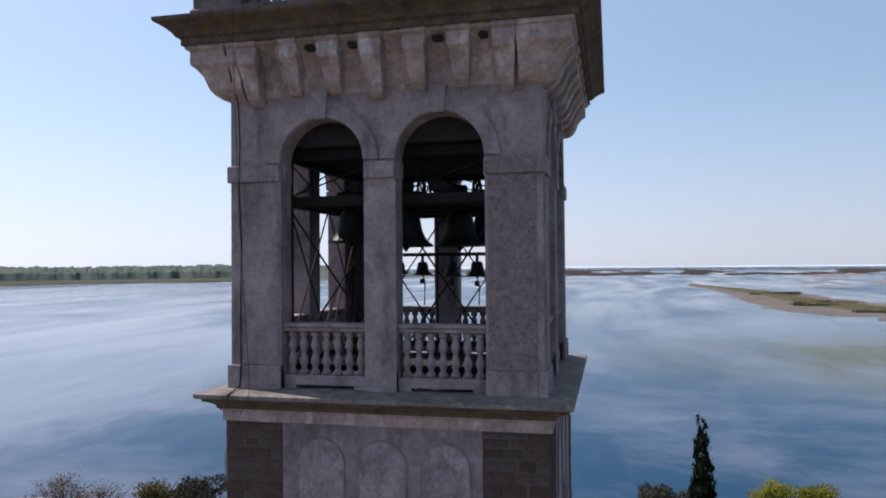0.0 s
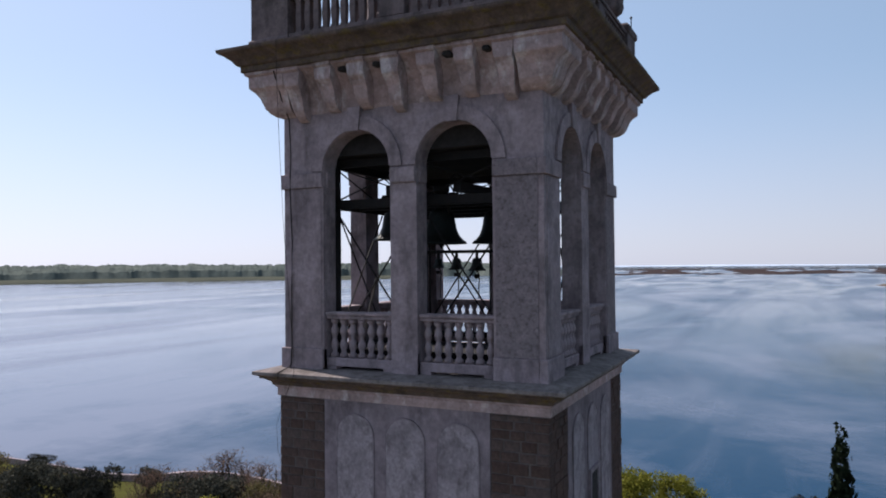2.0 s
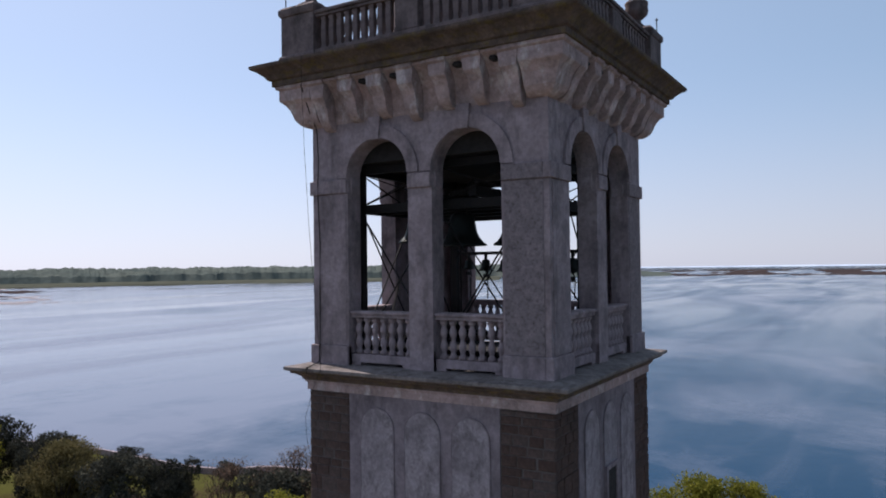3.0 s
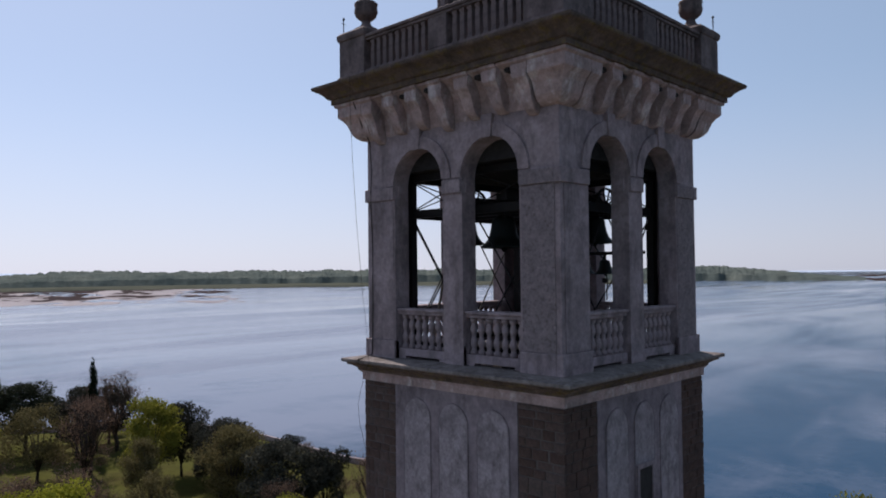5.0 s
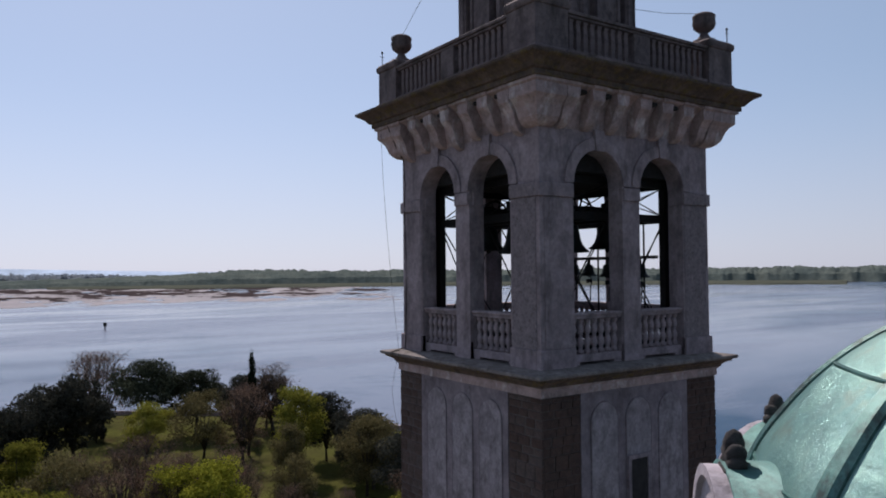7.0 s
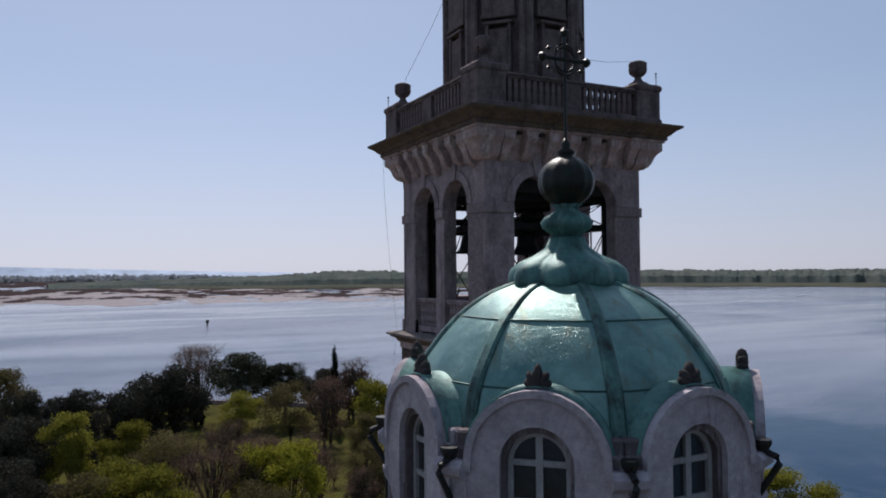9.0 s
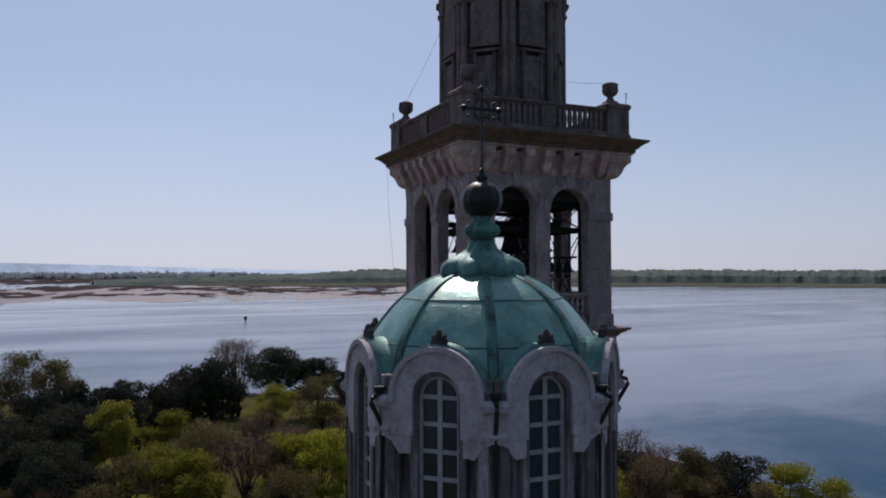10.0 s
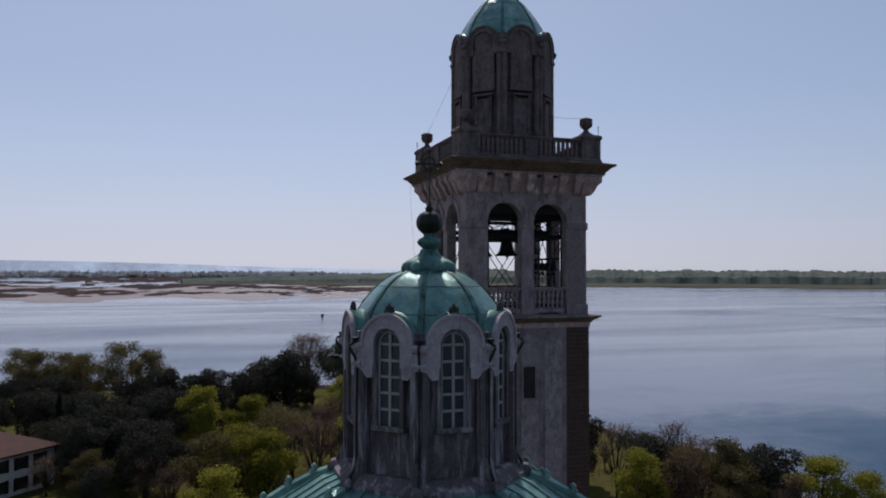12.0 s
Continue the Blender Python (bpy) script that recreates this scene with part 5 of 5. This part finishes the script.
def canopy(label, yaw0, yaw1, d0, d1, h0, h1, seed, cols=2600, rows=9):
    """A closed far wood: an uneven sheet of crowns that falls to the ground at its front and ends."""
    verts, faces = [], []
    for i in range(cols + 1):
        yaw = yaw0 + (yaw1 - yaw0) * i / cols
        ends = max(0.0, min(1.0, (yaw - yaw0) / 9, 0.22 + (yaw1 - yaw) / 26))
        for j in range(rows + 1):
            d = d0 + (d1 - d0) * (j / rows) ** 1.5 + 25 * noise.noise((yaw * 0.9, 3.0, seed))
            x, y = -d * math.sin(radians(yaw)), d * math.cos(radians(yaw))
            stand = 0.45 + 0.7 * noise.noise((x * 0.006, y * 0.004, seed)) + 0.25 * noise.noise((x * 0.014, y * 0.014, seed + 3))
            crown = 7.0 * abs(noise.noise((x * 0.035, y * 0.035, seed + 9))) + 3.4 * noise.noise((x * 0.11, y * 0.11, seed + 5)) - 2
            h = (h0 + (h1 - h0) * max(0.0, min(1.2, stand)) + crown) * ends
            verts.append((x, y, -0.8 if j in (0, rows) else h * (0.55 if j == 1 else 0.85 if j == 2 else 1.0)))
    for i in range(cols):
        for j in range(rows):
            a = i * (rows + 1) + j
            faces.append((a, a + rows + 1, a + rows + 2, a + 1))
    me = bpy.data.meshes.new("far_wood")
    me.from_pydata(verts, [], faces)
    me.materials.append(FAR_GREEN)
    return tagged(new("far_wood", me), label, "wood", kind="stuff")


FAR_GREEN = surface("far_wood_green", (0.058, 0.072, 0.068), (0.10, 0.112, 0.098), 0.014, 1.0, 0.0, fine=9, spec=0.0, blotch=0.25, grain=0.3)
# distance haze is put into these pale bluish leaf colours
FAR_HAZE_BLUE = foliage("far_wood_haze", (0.19, 0.215, 0.24), (0.23, 0.25, 0.27), 0.5)
canopy("wooded far shore of the lagoon, hazy green", 14, 92, 1620, 2200, 23, 34, 1)
far_wood("low wooded islands on the horizon", 74, 122, 3300, 4300, 3000, 14, 38, 2, FAR_HAZE_BLUE)
far_wood("low wooded land on the far northern shore", -45, 26, 2600, 3600, 2600, 2, 9, 3, FAR_HAZE_BLUE, (0.6, 1.4))
SCRUB = foliage("spit_scrub", (0.045, 0.05, 0.028), (0.085, 0.085, 0.05), 0.2)
for k, (y0, y1, d0, d1) in enumerate(((-13.5, -10.5, 650, 710), (-17.5, -13.6, 490, 550), (-23, -17.5, 435, 470), (-34, -23, 405, 435))):
    far_wood("dark green scrub along the sandy spit", y0, y1, d0, d1, 240, 2, 5, 4 + k, SCRUB, (0.5, 1.2))
# reed belt in front of the far woods
bm = bmesh.new()
loops = []
for i in range(120):
    a = radians(27 + 58 * i / 119)
    d = 1330 + 40 * noise.noise((i * 0.13, 0, 0)) + 160 * max(0, (i - 85) / 34) ** 2
    loops.append([(-(d + o) * math.sin(a), (d + o) * math.cos(a), z) for o, z in ((0, -0.9), (6, 1.3 + 0.6 * noise.noise((i * 0.9, 3, 0))), (200, 2.2 + noise.noise((i * 0.7, 1, 0))), (330, 2.0), (340, -0.9))])
rings(bm, loops)
tagged(part("reed_belt", bm, surface("dark_reeds", (0.078, 0.08, 0.062), (0.052, 0.056, 0.046), 0.008, 1.0, 0.2, fine=14, spec=0.0)), "brownish reed belt along the far shore", "reeds", kind="stuff")
# hazy hills at the rim of the world, the haze painted as pale blue
HILL = surface("haze_tinted_hills", (0.40, 0.48, 0.60), (0.43, 0.51, 0.62), 0.001, 1.0, 0.0)
bm = bmesh.new()
loops = []
for i in range(240):
    a = math.tau * i / 239
    yaw = math.degrees(a)
    rise = 3 + 19 * math.exp(-((yaw - 105) / 70) ** 4) + 66 * math.exp(-((yaw - 105) / 24) ** 2) + 2.5 * noise.noise((math.cos(a) * 6, math.sin(a) * 6, 0))
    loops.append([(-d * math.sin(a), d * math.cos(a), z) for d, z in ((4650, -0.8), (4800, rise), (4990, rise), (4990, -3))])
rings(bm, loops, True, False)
tagged(part("backdrop", bm, HILL), "faint hills beyond the lagoon, haze put into their colour", "hills", kind="structure")

# ---- brick corners of the shaft ----
random.seed(11)
BRICKS = {}


def brick_mesh(w, h):
    key = (round(w, 2), round(h, 2))
    if key not in BRICKS:
        me = bpy.data.meshes.new("brick")
        g = 0.02
        b = bmesh.new()
        rings(b, [[(0, 0.05, 0), (key[0], 0.05, 0), (key[0], 0.05, key[1]), (0, 0.05, key[1])], [(0, -0.028, 0), (key[0], -0.028, 0), (key[0], -0.028, key[1]), (0, -0.028, key[1])], [(g, -0.04, g), (key[0] - g, -0.04, g), (key[0] - g, -0.04, key[1] - g), (g, -0.04, key[1] - g)]])
        bmesh.ops.recalc_face_normals(b, faces=b.faces)
        b.to_mesh(me)
        b.free()
        me.materials.append(BRICK)
        BRICKS[key] = me
    return BRICKS[key]


far_bricks = bmesh.new()
count = 0
for k, u0, u1 in ((0, 1.75, 2.828), (0, -2.828, -1.75), (1, -2.79, -1.75), (1, 1.75, 2.828)):
    z = 24.48
    row = 0
    while z > 14.0:
        h = (0.10, 0.16, 0.17, 0.20, 0.18)[row] if row < 5 else random.choice((0.16, 0.18, 0.20, 0.22, 0.32))
        z -= h
        cuts = [u0] + sorted(u0 + (u1 - u0) * c for c in ((0.30, 0.66), (0.22, 0.52, 0.80), (0.40, 0.74), (0.17, 0.48, 0.78), (0.34, 0.60))[(row * 2 + k) % 5]) + [u1]
        for a, b in zip(cuts, cuts[1:]):
            a2, b2 = round((a + 0.012) * 50) / 50, round((b - 0.012) * 50) / 50
            m = side(k) @ pose(a2, -2.79 - random.uniform(-0.010, 0.010), z + 0.010)
            if count < 300:
                o = new("brick", brick_mesh(b2 - a2, h - 0.020))
                o.parent = shaft
                o.matrix_basis = m
                count += 1
            else:
                start = len(far_bricks.verts)
                box(far_bricks, 0, b2 - a2, -0.04, 0.05, 0, h - 0.020, m)
        row += 1
tagged(part("brickwork", far_bricks, BRICK, shaft, "brown brick courses lower down"), kind="stuff")
